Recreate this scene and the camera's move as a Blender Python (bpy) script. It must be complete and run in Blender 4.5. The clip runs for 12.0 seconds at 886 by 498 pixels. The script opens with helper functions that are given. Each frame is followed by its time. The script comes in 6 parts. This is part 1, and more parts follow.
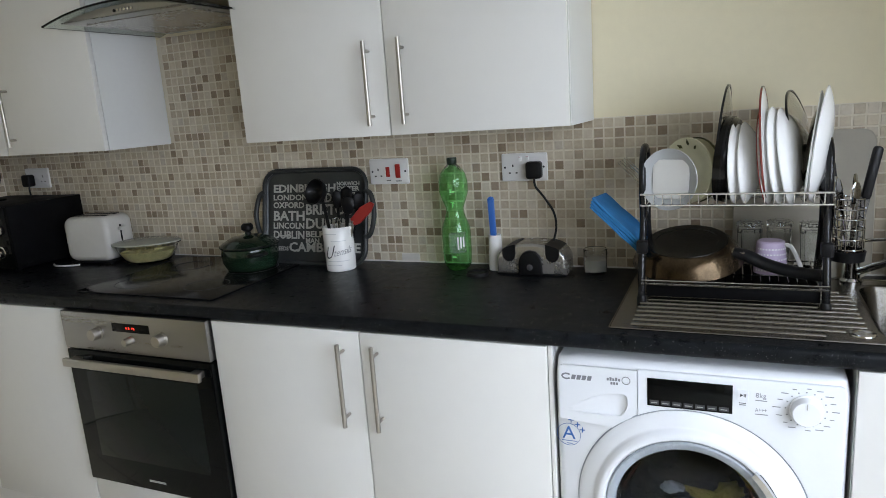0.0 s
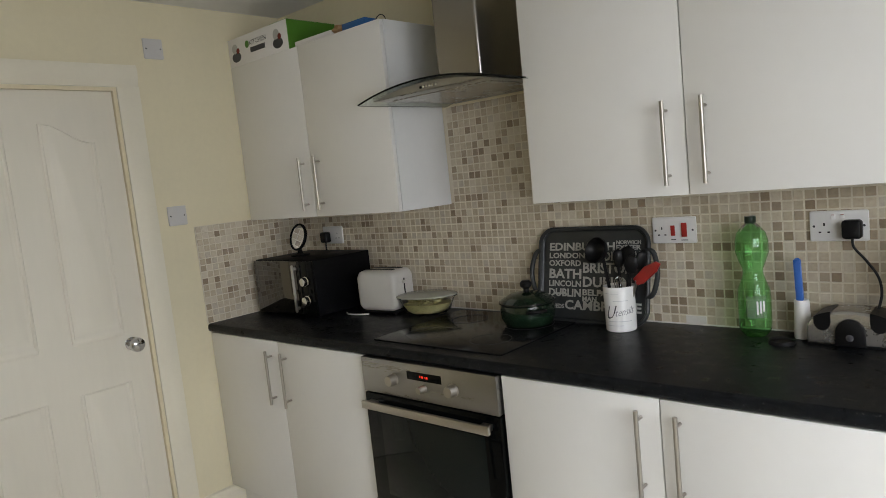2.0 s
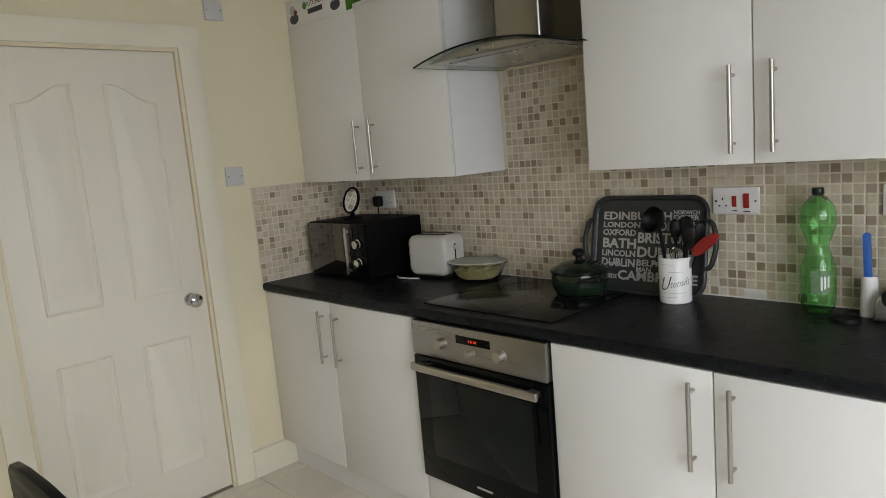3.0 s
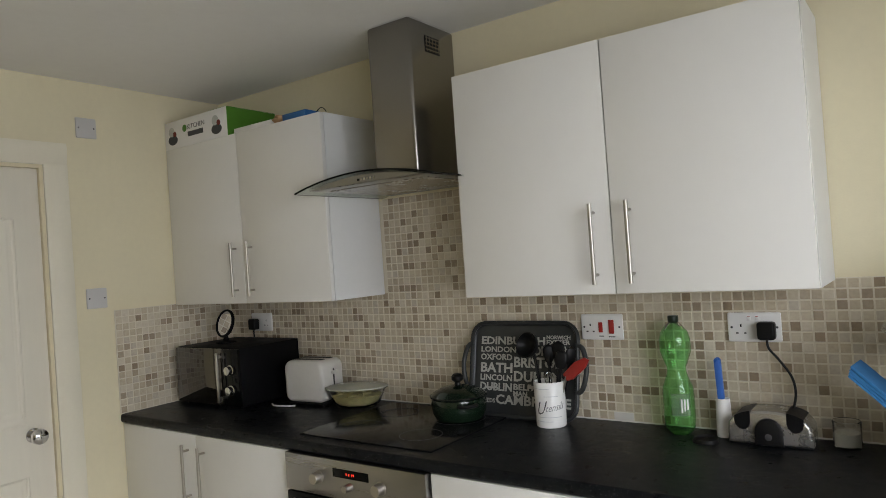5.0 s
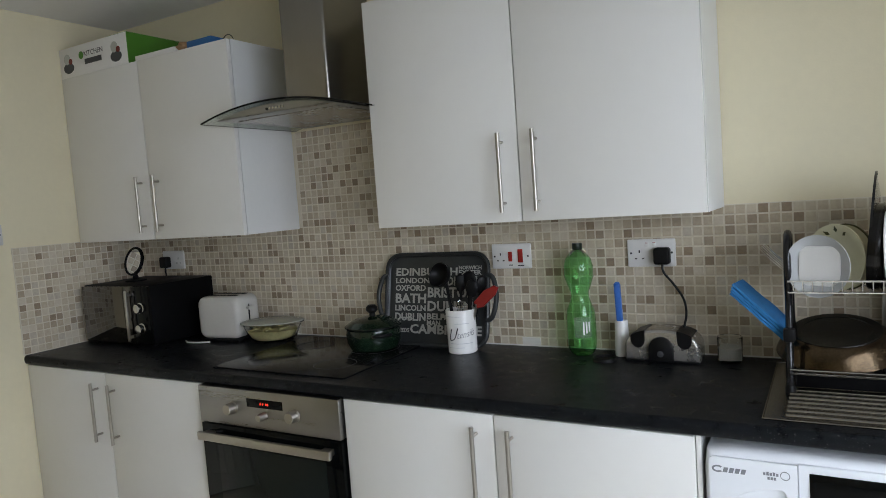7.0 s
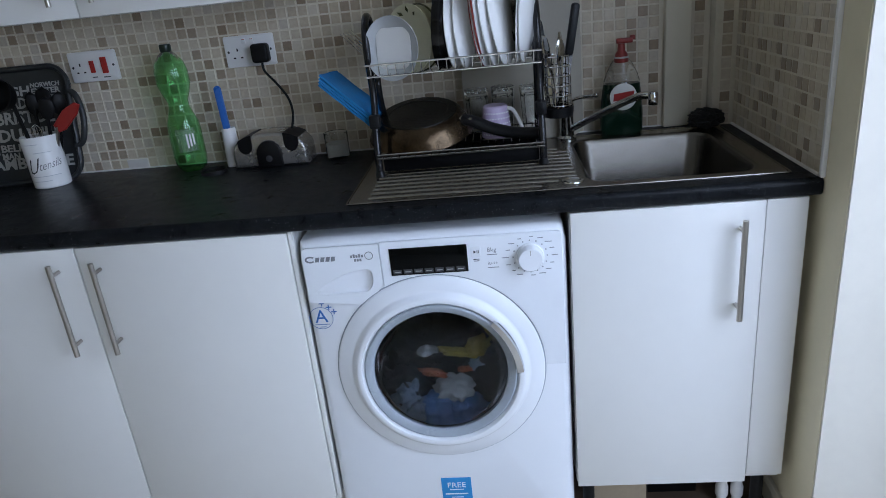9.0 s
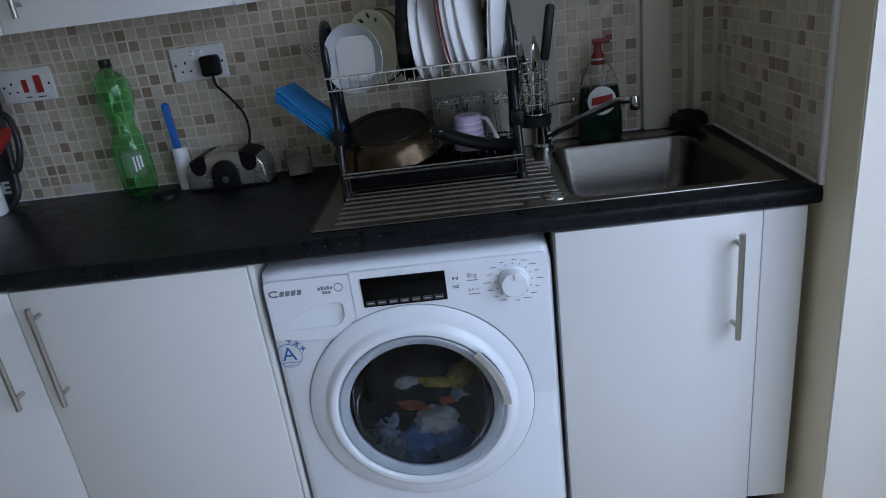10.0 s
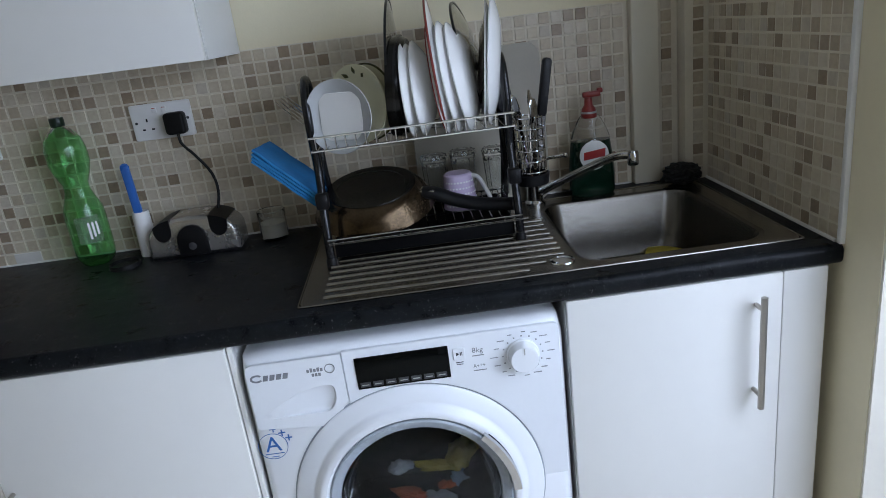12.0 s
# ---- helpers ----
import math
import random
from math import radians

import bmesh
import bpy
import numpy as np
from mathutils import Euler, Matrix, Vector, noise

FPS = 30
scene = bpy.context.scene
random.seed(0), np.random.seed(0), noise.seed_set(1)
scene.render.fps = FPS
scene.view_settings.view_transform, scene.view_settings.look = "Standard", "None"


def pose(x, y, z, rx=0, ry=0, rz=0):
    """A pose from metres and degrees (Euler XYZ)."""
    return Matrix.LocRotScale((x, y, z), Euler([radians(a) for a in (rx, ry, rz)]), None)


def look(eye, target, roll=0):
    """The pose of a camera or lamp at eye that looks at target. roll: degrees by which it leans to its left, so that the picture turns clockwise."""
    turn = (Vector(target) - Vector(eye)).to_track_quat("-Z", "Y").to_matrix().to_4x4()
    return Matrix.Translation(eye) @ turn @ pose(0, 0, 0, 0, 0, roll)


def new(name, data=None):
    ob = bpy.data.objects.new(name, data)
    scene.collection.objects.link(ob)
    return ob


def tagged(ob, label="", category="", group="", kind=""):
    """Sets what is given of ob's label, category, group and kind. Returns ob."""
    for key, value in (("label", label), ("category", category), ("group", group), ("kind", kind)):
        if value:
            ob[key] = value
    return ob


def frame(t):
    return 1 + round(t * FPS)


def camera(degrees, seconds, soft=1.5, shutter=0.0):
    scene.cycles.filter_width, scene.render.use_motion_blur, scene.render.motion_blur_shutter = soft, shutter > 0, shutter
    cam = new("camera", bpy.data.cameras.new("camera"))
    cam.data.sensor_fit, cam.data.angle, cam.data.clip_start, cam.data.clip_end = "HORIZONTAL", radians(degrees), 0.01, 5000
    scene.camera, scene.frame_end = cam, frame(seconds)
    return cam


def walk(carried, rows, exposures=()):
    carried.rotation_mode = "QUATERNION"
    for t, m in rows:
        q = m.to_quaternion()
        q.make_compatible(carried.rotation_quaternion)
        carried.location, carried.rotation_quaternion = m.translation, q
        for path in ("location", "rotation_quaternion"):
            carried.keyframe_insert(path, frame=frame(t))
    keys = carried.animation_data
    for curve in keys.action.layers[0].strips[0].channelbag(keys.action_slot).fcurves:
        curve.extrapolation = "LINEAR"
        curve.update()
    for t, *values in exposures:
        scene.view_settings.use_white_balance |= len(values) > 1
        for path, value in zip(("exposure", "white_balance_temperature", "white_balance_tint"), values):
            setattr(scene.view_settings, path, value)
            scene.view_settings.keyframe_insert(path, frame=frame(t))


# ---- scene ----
cam = camera(66.5, 12.0, soft=0.9)
PATH = [
    (0, (3.068, -2.035, 1.434), (2.271, -0.248, 1.018), -4.1),
    (0.5, (3.012, -2.074, 1.465), (2.099, -0.316, 1.192), -5.5),
    (1, (2.94, -2.117, 1.45), (1.966, -0.378, 1.277), -6.0),
    (1.5, (2.902, -2.138, 1.486), (1.773, -0.499, 1.298), -6.8),
    (2, (2.895, -2.144, 1.48), (1.562, -0.669, 1.266), -5.9),
    (2.5, (2.888, -2.147, 1.465), (1.445, -0.79, 1.187), -5.3),
    (2.7, (2.883, -2.146, 1.465), (1.429, -0.804, 1.172), -5.1),
    (4.3, (2.91, -2.15, 1.487), (1.713, -0.554, 1.338), -3.5),
    (4.5, (2.909, -2.138, 1.49), (1.726, -0.528, 1.412), -3.7),
    (5, (2.896, -2.15, 1.499), (1.727, -0.527, 1.522), -4.0),
    (5.5, (2.89, -2.153, 1.491), (1.689, -0.554, 1.503), -4.0),
    (6, (2.892, -2.158, 1.486), (1.686, -0.564, 1.415), -4.0),
    (6.5, (2.919, -2.145, 1.47), (1.778, -0.508, 1.334), -3.9),
    (6.7, (2.927, -2.142, 1.459), (1.836, -0.471, 1.325), -3.9),
    (8.3, (3.085, -2.06, 1.384), (2.659, -0.154, 0.955), -5.5),
    (8.5, (3.1, -2.022, 1.367), (2.755, -0.126, 0.835), -5.7),
    (9, (3.16, -1.971, 1.347), (2.963, -0.116, 0.624), -6.0),
    (9.5, (3.179, -1.93, 1.355), (3.065, -0.091, 0.577), -6.7),
    (10, (3.143, -1.838, 1.365), (3.033, 0.014, 0.619), -7.5),
    (10.5, (3.099, -1.739, 1.377), (3.029, 0.143, 0.703), -8.4),
    (11, (3.085, -1.715, 1.378), (3.115, 0.182, 0.743), -8.1),
    (11.5, (3.075, -1.714, 1.375), (3.155, 0.183, 0.746), -7.6),
    (12, (3.052, -1.709, 1.386), (3.102, 0.182, 0.738), -7.3),
]
DOOR_W = 42.0
EXPOSE = [(0, -0.08, 7150, 20), (1.0, -0.14, 7650, 21), (2.5, -0.12, 7950, 21), (5.0, -0.13, 7950, 21), (6.5, -0.19, 7450, 20), (8.5, -0.35, 6350, 21), (9.5, -1.06, 6000, 22), (10.5, -1.15, 6050, 22), (12, -0.58, 6400, 21)]
walk(cam, [(t, look(eye, target, roll)) for t, eye, target, roll in PATH], EXPOSE)

# ---- light ----
world = bpy.data.worlds.new("sky")
scene.world = world
world.use_nodes = True
wn = world.node_tree
sky = wn.nodes.new("ShaderNodeTexSky")
sky.sky_type = "NISHITA"
sky.sun_disc = False
sky.sun_elevation = radians(35)
sky.sun_rotation = radians(200)
wn.links.new(sky.outputs[0], wn.nodes["Background"].inputs[0])
wn.nodes["Background"].inputs[1].default_value = 0.12


def area(name, loc, target, sx, sy, watts, colour):
    d = bpy.data.lights.new(name, "AREA")
    d.shape, d.size, d.size_y, d.energy, d.color = "RECTANGLE", sx, sy, watts, colour
    ob = new(name, d)
    ob.matrix_world = look(loc, target)
    return ob


# the sky's light in the opening of the garden door, falling inwards and down
day = area("daylight_door", (4.24, -2.06, 1.46), (2.95, -1.64, 0.42), 1.90, 1.42, DOOR_W, (0.66, 0.83, 1.0))
day.data.spread = radians(150)

# ---- materials ----


def pbr(name, col, rough=0.5, metal=0.0, var=0.08, vscale=6.0, bump=0.0, bscale=120.0, coat=0.0, rvar=0.06, trans=0.0, ior=1.45, alpha=1.0, emit=None, estr=0.0, stretch=(1, 1, 1), dark=None):
    """A surface with its colour varied at two scales, uneven gloss and fine relief."""
    m = bpy.data.materials.new(name)
    m.use_nodes = True
    nt = m.node_tree
    b = nt.nodes["Principled BSDF"]
    b.inputs["Base Color"].default_value = (*col, 1)
    b.inputs["Roughness"].default_value = rough
    b.inputs["Metallic"].default_value = metal
    b.inputs["Coat Weight"].default_value = coat
    b.inputs["Transmission Weight"].default_value = trans
    b.inputs["IOR"].default_value = ior
    b.inputs["Alpha"].default_value = alpha
    if emit:
        b.inputs["Emission Color"].default_value = (*emit, 1)
        b.inputs["Emission Strength"].default_value = estr
    tc = nt.nodes.new("ShaderNodeTexCoord")
    mp = nt.nodes.new("ShaderNodeMapping")
    mp.inputs["Scale"].default_value = stretch
    nt.links.new(tc.outputs["Object"], mp.inputs[0])
    if var > 0:
        n1 = nt.nodes.new("ShaderNodeTexNoise")
        n1.inputs["Scale"].default_value, n1.inputs["Detail"].default_value = vscale, 6
        n2 = nt.nodes.new("ShaderNodeTexNoise")
        n2.inputs["Scale"].default_value, n2.inputs["Detail"].default_value = vscale * 14, 3
        nt.links.new(mp.outputs[0], n1.inputs["Vector"])
        nt.links.new(mp.outputs[0], n2.inputs["Vector"])
        add = nt.nodes.new("ShaderNodeMath")
        add.operation = "MULTIPLY_ADD"
        add.inputs[1].default_value = 0.45
        nt.links.new(n2.outputs[0], add.inputs[0])
        nt.links.new(n1.outputs[0], add.inputs[2])
        mr = nt.nodes.new("ShaderNodeMapRange")
        mr.inputs[1].default_value, mr.inputs[2].default_value = 0.45, 1.0
        nt.links.new(add.outputs[0], mr.inputs[0])
        mix = nt.nodes.new("ShaderNodeMix")
        mix.data_type = "RGBA"
        nt.links.new(mr.outputs[0], mix.inputs[0])
        d = dark or tuple(c * (1 - var) for c in col)
        mix.inputs[6].default_value = (*d, 1)
        mix.inputs[7].default_value = (*[min(1, c * (1 + var * 0.6)) for c in col], 1)
        nt.links.new(mix.outputs[2], b.inputs["Base Color"])
        if rvar > 0:
            mr2 = nt.nodes.new("ShaderNodeMapRange")
            mr2.inputs[3].default_value, mr2.inputs[4].default_value = max(0.02, rough - rvar), min(1, rough + rvar)
            nt.links.new(mr.outputs[0], mr2.inputs[0])
            nt.links.new(mr2.outputs[0], b.inputs["Roughness"])
    if bump > 0:
        n3 = nt.nodes.new("ShaderNodeTexNoise")
        n3.inputs["Scale"].default_value, n3.inputs["Detail"].default_value = bscale, 4
        nt.links.new(mp.outputs[0], n3.inputs["Vector"])
        bp = nt.nodes.new("ShaderNodeBump")
        bp.inputs["Strength"].default_value, bp.inputs["Distance"].default_value = bump, 0.002
        nt.links.new(n3.outputs[0], bp.inputs["Height"])
        nt.links.new(bp.outputs[0], b.inputs["Normal"])
    return m


def tile_material(name, islands):
    """Mosaic: each tile takes one of several stone colours by chance."""
    m = pbr(name, (0.5, 0.45, 0.36), 0.32, var=0.0, bump=0.15, bscale=260)
    nt = m.node_tree
    b = nt.nodes["Principled BSDF"]
    src = nt.nodes.new("ShaderNodeNewGeometry") if islands else nt.nodes.new("ShaderNodeObjectInfo")
    out = src.outputs["Random Per Island"] if islands else src.outputs["Random"]
    ramp = nt.nodes.new("ShaderNodeValToRGB")
    ramp.color_ramp.interpolation = "CONSTANT"
    cols = [(0.0, (0.600, 0.520, 0.395)), (0.17, (0.540, 0.455, 0.335)), (0.33, (0.630, 0.555, 0.445)), (0.48, (0.500, 0.412, 0.300)), (0.60, (0.575, 0.490, 0.370)),
            (0.72, (0.410, 0.325, 0.232)), (0.80, (0.545, 0.480, 0.388)), (0.885, (0.303, 0.226, 0.152)), (0.95, (0.355, 0.273, 0.195))]
    el = ramp.color_ramp.elements
    el[0].position, el[0].color = 0.0, (*cols[0][1], 1)
    el[1].position, el[1].color = cols[1][0], (*cols[1][1], 1)
    for p, c in cols[2:]:
        el.new(p).color = (*c, 1)
    nt.links.new(out, ramp.inputs[0])
    nz = nt.nodes.new("ShaderNodeTexNoise")
    nz.inputs["Scale"].default_value, nz.inputs["Detail"].default_value = 90, 5
    geo = nt.nodes.new("ShaderNodeNewGeometry")
    nt.links.new(geo.outputs["Position"], nz.inputs["Vector"])
    mix = nt.nodes.new("ShaderNodeMix")
    mix.data_type, mix.blend_type = "RGBA", "OVERLAY"
    mix.inputs[0].default_value = 0.22
    nt.links.new(ramp.outputs[0], mix.inputs[6])
    nt.links.new(nz.outputs[0], mix.inputs[7])
    nt.links.new(mix.outputs[2], b.inputs["Base Color"])
    return m


M = {}
M["wall"] = pbr("cream_wall_paint", (0.78, 0.70, 0.50), 0.75, var=0.05, vscale=3, bump=0.18, bscale=160)
M["ceiling"] = pbr("ceiling_paint", (0.78, 0.77, 0.74), 0.85, var=0.04, vscale=2, bump=0.15, bscale=140)
M["gloss"] = pbr("white_gloss_laminate", (0.78, 0.765, 0.73), 0.24, var=0.02, vscale=2, bump=0.02, bscale=12, rvar=0.02)
M["carcass"] = pbr("white_melamine", (0.76, 0.76, 0.74), 0.42, var=0.03, vscale=4)
M["worktop"] = pbr("black_worktop_laminate", (0.008, 0.0092, 0.011), 0.33, var=0.5, vscale=30, bump=0.25, bscale=420, rvar=0.1)
M["worktop"].node_tree.nodes["Principled BSDF"].inputs["Specular IOR Level"].default_value = 0.15


def flecked(material, tint):
    """Sprinkles fine pale flecks over a laminate."""
    nt = material.node_tree
    b = nt.nodes["Principled BSDF"]
    was = b.inputs["Base Color"].links[0].from_socket
    tc = nt.nodes.new("ShaderNodeTexCoord")
    nz = nt.nodes.new("ShaderNodeTexNoise")
    nz.inputs["Scale"].default_value, nz.inputs["Detail"].default_value = 330, 1
    nt.links.new(tc.outputs["Object"], nz.inputs["Vector"])
    mr = nt.nodes.new("ShaderNodeMapRange")
    mr.inputs[1].default_value, mr.inputs[2].default_value = 0.70, 0.76
    nt.links.new(nz.outputs[0], mr.inputs[0])
    mix = nt.nodes.new("ShaderNodeMix")
    mix.data_type = "RGBA"
    nt.links.new(mr.outputs[0], mix.inputs[0])
    nt.links.new(was, mix.inputs[6])
    mix.inputs[7].default_value = (*tint, 1)
    nt.links.new(mix.outputs[2], b.inputs["Base Color"])


flecked(M["worktop"], (0.16, 0.165, 0.17))


def dull(material, level):
    """Lowers a surface's mirror-like share."""
    material.node_tree.nodes["Principled BSDF"].inputs["Specular IOR Level"].default_value = level


M["grout"] = pbr("grout", (0.72, 0.655, 0.535), 0.85, var=0.10, vscale=7, bump=0.3, bscale=300)
M["tile"] = tile_material("mosaic_tile", False)
M["tile_rest"] = tile_material("mosaic_tile_rest", True)
M["patch"] = pbr("filler_tile", (0.68, 0.65, 0.62), 0.4, var=0.06)
M["white_paint"] = pbr("white_gloss_paint", (0.79, 0.735, 0.60), 0.38, var=0.04, vscale=4, bump=0.06, bscale=60)
M["door_paint"] = pbr("white_door_paint", (0.80, 0.75, 0.64), 0.45, var=0.04, vscale=3, bump=0.10, bscale=80, stretch=(1, 1, 0.15))
M["reveal"] = pbr("white_matt_paint", (0.80, 0.75, 0.65), 0.7, var=0.04, vscale=3, bump=0.12, bscale=120)
M["upvc"] = pbr("white_frame_plastic", (0.85, 0.86, 0.86), 0.3, var=0.02)
M["floor"] = pbr("cream_floor_tile", (0.74, 0.68, 0.58), 0.22, var=0.09, vscale=5, bump=0.05, bscale=30)
M["floor_joint"] = pbr("floor_grout", (0.35, 0.30, 0.24), 0.8, var=0.1)
M["steel"] = pbr("brushed_steel", (0.30, 0.282, 0.262), 0.27, 1.0, var=0.012, vscale=7, stretch=(6, 6, 0.3), rvar=0.0)
M["steel_h"] = pbr("brushed_steel_flat", (0.34, 0.33, 0.32), 0.30, 1.0, var=0.025, vscale=6, stretch=(0.4, 6, 8), rvar=0.05)
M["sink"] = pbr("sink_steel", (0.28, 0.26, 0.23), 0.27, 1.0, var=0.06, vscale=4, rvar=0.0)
# same steel as the deck, darkened for the shade inside the bowl
M["sink_shaded"] = pbr("shaded_sink_steel", (0.160, 0.148, 0.130), 0.27, 1.0, var=0.04, vscale=4, rvar=0.0)
M["satin"] = pbr("satin_steel_bar", (0.46, 0.43, 0.39), 0.36, 1.0, var=0.06, vscale=9)
M["chrome"] = pbr("chrome", (0.60, 0.60, 0.60), 0.10, 1.0, var=0.04)
M["black_glass"] = pbr("black_oven_glass", (0.003, 0.0035, 0.0035), 0.045, var=0.2, vscale=4, rvar=0.02)
M["window_glass"] = pbr("oven_window_glass", (0.008, 0.011, 0.010), 0.05, var=0.1, rvar=0.02)
M["hob"] = pbr("hob_glass", (0.007, 0.007, 0.008), 0.16, var=0.3, vscale=12, rvar=0.05)
dull(M["hob"], 0.28)
dull(M["black_glass"], 0.15)
dull(M["window_glass"], 0.22)
M["black_case"] = pbr("black_appliance_case", (0.005, 0.005, 0.0055), 0.5, var=0.25, vscale=14, bump=0.1, bscale=300)
dull(M["black_case"], 0.08)
M["toaster_white"] = pbr("aged_white_plastic", (0.60, 0.58, 0.54), 0.38, var=0.04)
M["sealant"] = pbr("white_silicone_bead", (0.74, 0.72, 0.68), 0.4, var=0.06, vscale=20)
M["door_stop"] = pbr("aged_cream_gloss", (0.76, 0.66, 0.46), 0.4, var=0.06, vscale=9)
M["black_plastic"] = pbr("black_plastic", (0.007, 0.007, 0.0075), 0.42, var=0.25, vscale=14, bump=0.1, bscale=300)
dull(M["black_plastic"], 0.25)
M["black_paint"] = pbr("black_enamelled_tube", (0.010, 0.010, 0.011), 0.22, var=0.2, vscale=20)
M["black_wood"] = pbr("black_painted_wood", (0.008, 0.007, 0.007), 0.36, var=0.3, vscale=10, stretch=(1, 1, 6), bump=0.1)
M["black_wood"].node_tree.nodes["Principled BSDF"].inputs["Specular IOR Level"].default_value = 0.12
M["clear"] = pbr("clear_glass", (0.97, 0.98, 0.98), 0.02, var=0.0, trans=1.0, ior=1.18, coat=0.6)
M["cut_glass"] = pbr("cut_tumbler_glass", (0.96, 0.98, 0.98), 0.02, var=0.0, trans=1.0, ior=1.45)
M["lid_glass"] = pbr("steamed_lid_glass", (0.72, 0.72, 0.66), 0.22, var=0.05, trans=0.6, ior=1.2)
M["hood_glass"] = pbr("tinted_hood_glass", (0.72, 0.80, 0.76), 0.03, var=0.0, trans=1.0, ior=1.45)
M["green_pet"] = pbr("green_bottle_plastic", (0.56, 0.97, 0.62), 0.05, var=0.0, trans=1.0, ior=1.26, coat=0.6, bump=0.12, bscale=26)
M["green_enamel"] = pbr("dark_green_enamel", (0.007, 0.019, 0.010), 0.16, var=0.3, vscale=9, coat=0.4)
M["wm"] = pbr("white_appliance_enamel", (0.82, 0.835, 0.86), 0.27, var=0.012, vscale=2, rvar=0.0)
M["wm_plastic"] = pbr("white_appliance_plastic", (0.80, 0.82, 0.85), 0.33, var=0.02)
M["wm_grey"] = pbr("grey_door_plastic", (0.36, 0.40, 0.44), 0.28, var=0.06)
M["wm_glass"] = pbr("door_glass", (0.80, 0.84, 0.86), 0.02, var=0.0, trans=1.0, ior=1.14, coat=0.18)
M["bowl_glass"] = pbr("thin_bowl_glass", (0.97, 0.98, 0.98), 0.02, var=0.0, trans=1.0, ior=1.07)
# near black steel: the darkness inside the drum is put into its colour
M["drum"] = pbr("shaded_drum_steel", (0.022, 0.023, 0.027), 0.35, 1.0, var=0.2)
M["white_ceramic"] = pbr("white_glazed_ceramic", (0.85, 0.84, 0.82), 0.14, var=0.03, vscale=9)
M["cream_ceramic"] = pbr("cream_glazed_ceramic", (0.66, 0.62, 0.42), 0.18, var=0.06, vscale=12)
M["olive"] = pbr("olive_rim_glaze", (0.08, 0.075, 0.03), 0.2, var=0.2)
M["bowl_white"] = pbr("bluish_white_bowl", (0.66, 0.68, 0.69), 0.16, var=0.06, trans=0.25)
M["red_rim"] = pbr("red_rim_glaze", (0.22, 0.045, 0.035), 0.22, var=0.15)
M["blue_cloth"] = pbr("blue_sponge_cloth", (0.010, 0.175, 0.43), 0.85, var=0.18, vscale=30, bump=0.6, bscale=260)
M["blue_plastic"] = pbr("blue_plastic", (0.03, 0.15, 0.50), 0.3, var=0.08)
M["switch_plastic"] = pbr("aged_switch_plastic", (0.60, 0.58, 0.56), 0.4, var=0.04)
M["print_mid"] = pbr("fine_grey_print", (0.22, 0.23, 0.25), 0.5, var=0.1)
M["white_plastic"] = pbr("white_plastic", (0.80, 0.79, 0.77), 0.35, var=0.03)
M["red_plastic"] = pbr("red_plastic", (0.38, 0.020, 0.016), 0.32, var=0.1)
M["tray"] = pbr("charcoal_melamine", (0.030, 0.033, 0.034), 0.38, var=0.2, vscale=12, bump=0.08)
M["print_grey"] = pbr("grey_print", (0.44, 0.44, 0.41), 0.5, var=0.08)
M["print_dark"] = pbr("dark_print", (0.05, 0.05, 0.055), 0.5, var=0.1)
M["print_blue"] = pbr("blue_print", (0.03, 0.14, 0.42), 0.45, var=0.08)
M["sticker_blue"] = pbr("blue_sticker", (0.02, 0.27, 0.62), 0.4, var=0.05)
M["print_white"] = pbr("white_print", (0.8, 0.8, 0.8), 0.5, var=0.03)
M["pan_side"] = pbr("scorched_pan_metal", (0.090, 0.061, 0.035), 0.19, 0.9, var=0.6, vscale=16, bump=0.12, bscale=80, rvar=0.12, dark=(0.030, 0.019, 0.011))
M["pan_base"] = pbr("sooty_pan_base", (0.008, 0.007, 0.006), 0.22, 0.4, var=0.4, vscale=14, bump=0.2)
M["lilac"] = pbr("lilac_glaze", (0.58, 0.47, 0.64), 0.2, var=0.05)
M["board"] = pbr("milky_plastic_board", (0.42, 0.385, 0.31), 0.42, var=0.05, vscale=10, bump=0.1, trans=0.15)
M["card_white"] = pbr("printed_white_card", (0.76, 0.74, 0.72), 0.5, var=0.04)
M["card_green"] = pbr("printed_green_card", (0.055, 0.21, 0.02), 0.45, var=0.1)
M["card_blue"] = pbr("printed_blue_card", (0.02, 0.14, 0.36), 0.45, var=0.1)
M["card_tan"] = pbr("tan_card", (0.42, 0.25, 0.13), 0.7, var=0.12, bump=0.1)
M["pasta"] = pbr("boiled_pasta", (0.62, 0.55, 0.27), 0.45, var=0.25, vscale=30)
M["wax"] = pbr("white_wax", (0.55, 0.53, 0.46), 0.5, var=0.05)
M["soap_green"] = pbr("dark_green_liquid", (0.003, 0.020, 0.011), 0.12, var=0.15, coat=0.4)
M["label_white"] = pbr("white_label", (0.74, 0.74, 0.70), 0.4, var=0.04)
M["scourer"] = pbr("black_scourer_wire", (0.010, 0.010, 0.009), 0.65, var=0.3, vscale=40, bump=0.8, bscale=300)
M["sponge"] = pbr("yellow_sponge", (0.55, 0.42, 0.05), 0.9, var=0.2, vscale=40, bump=0.8, bscale=260)
M["silver_plastic"] = pbr("silver_plastic", (0.46, 0.44, 0.41), 0.26, 0.75, var=0.06)
M["mirror"] = pbr("mirror_glass", (0.85, 0.86, 0.86), 0.02, 1.0, var=0.0)
M["red_glow"] = pbr("red_digits", (0.3, 0.01, 0.01), 0.4, var=0.0, emit=(1.0, 0.04, 0.02), estr=2.5)
M["under_sink"] = pbr("dark_brown_floor", (0.10, 0.065, 0.045), 0.8, var=0.3, vscale=10)
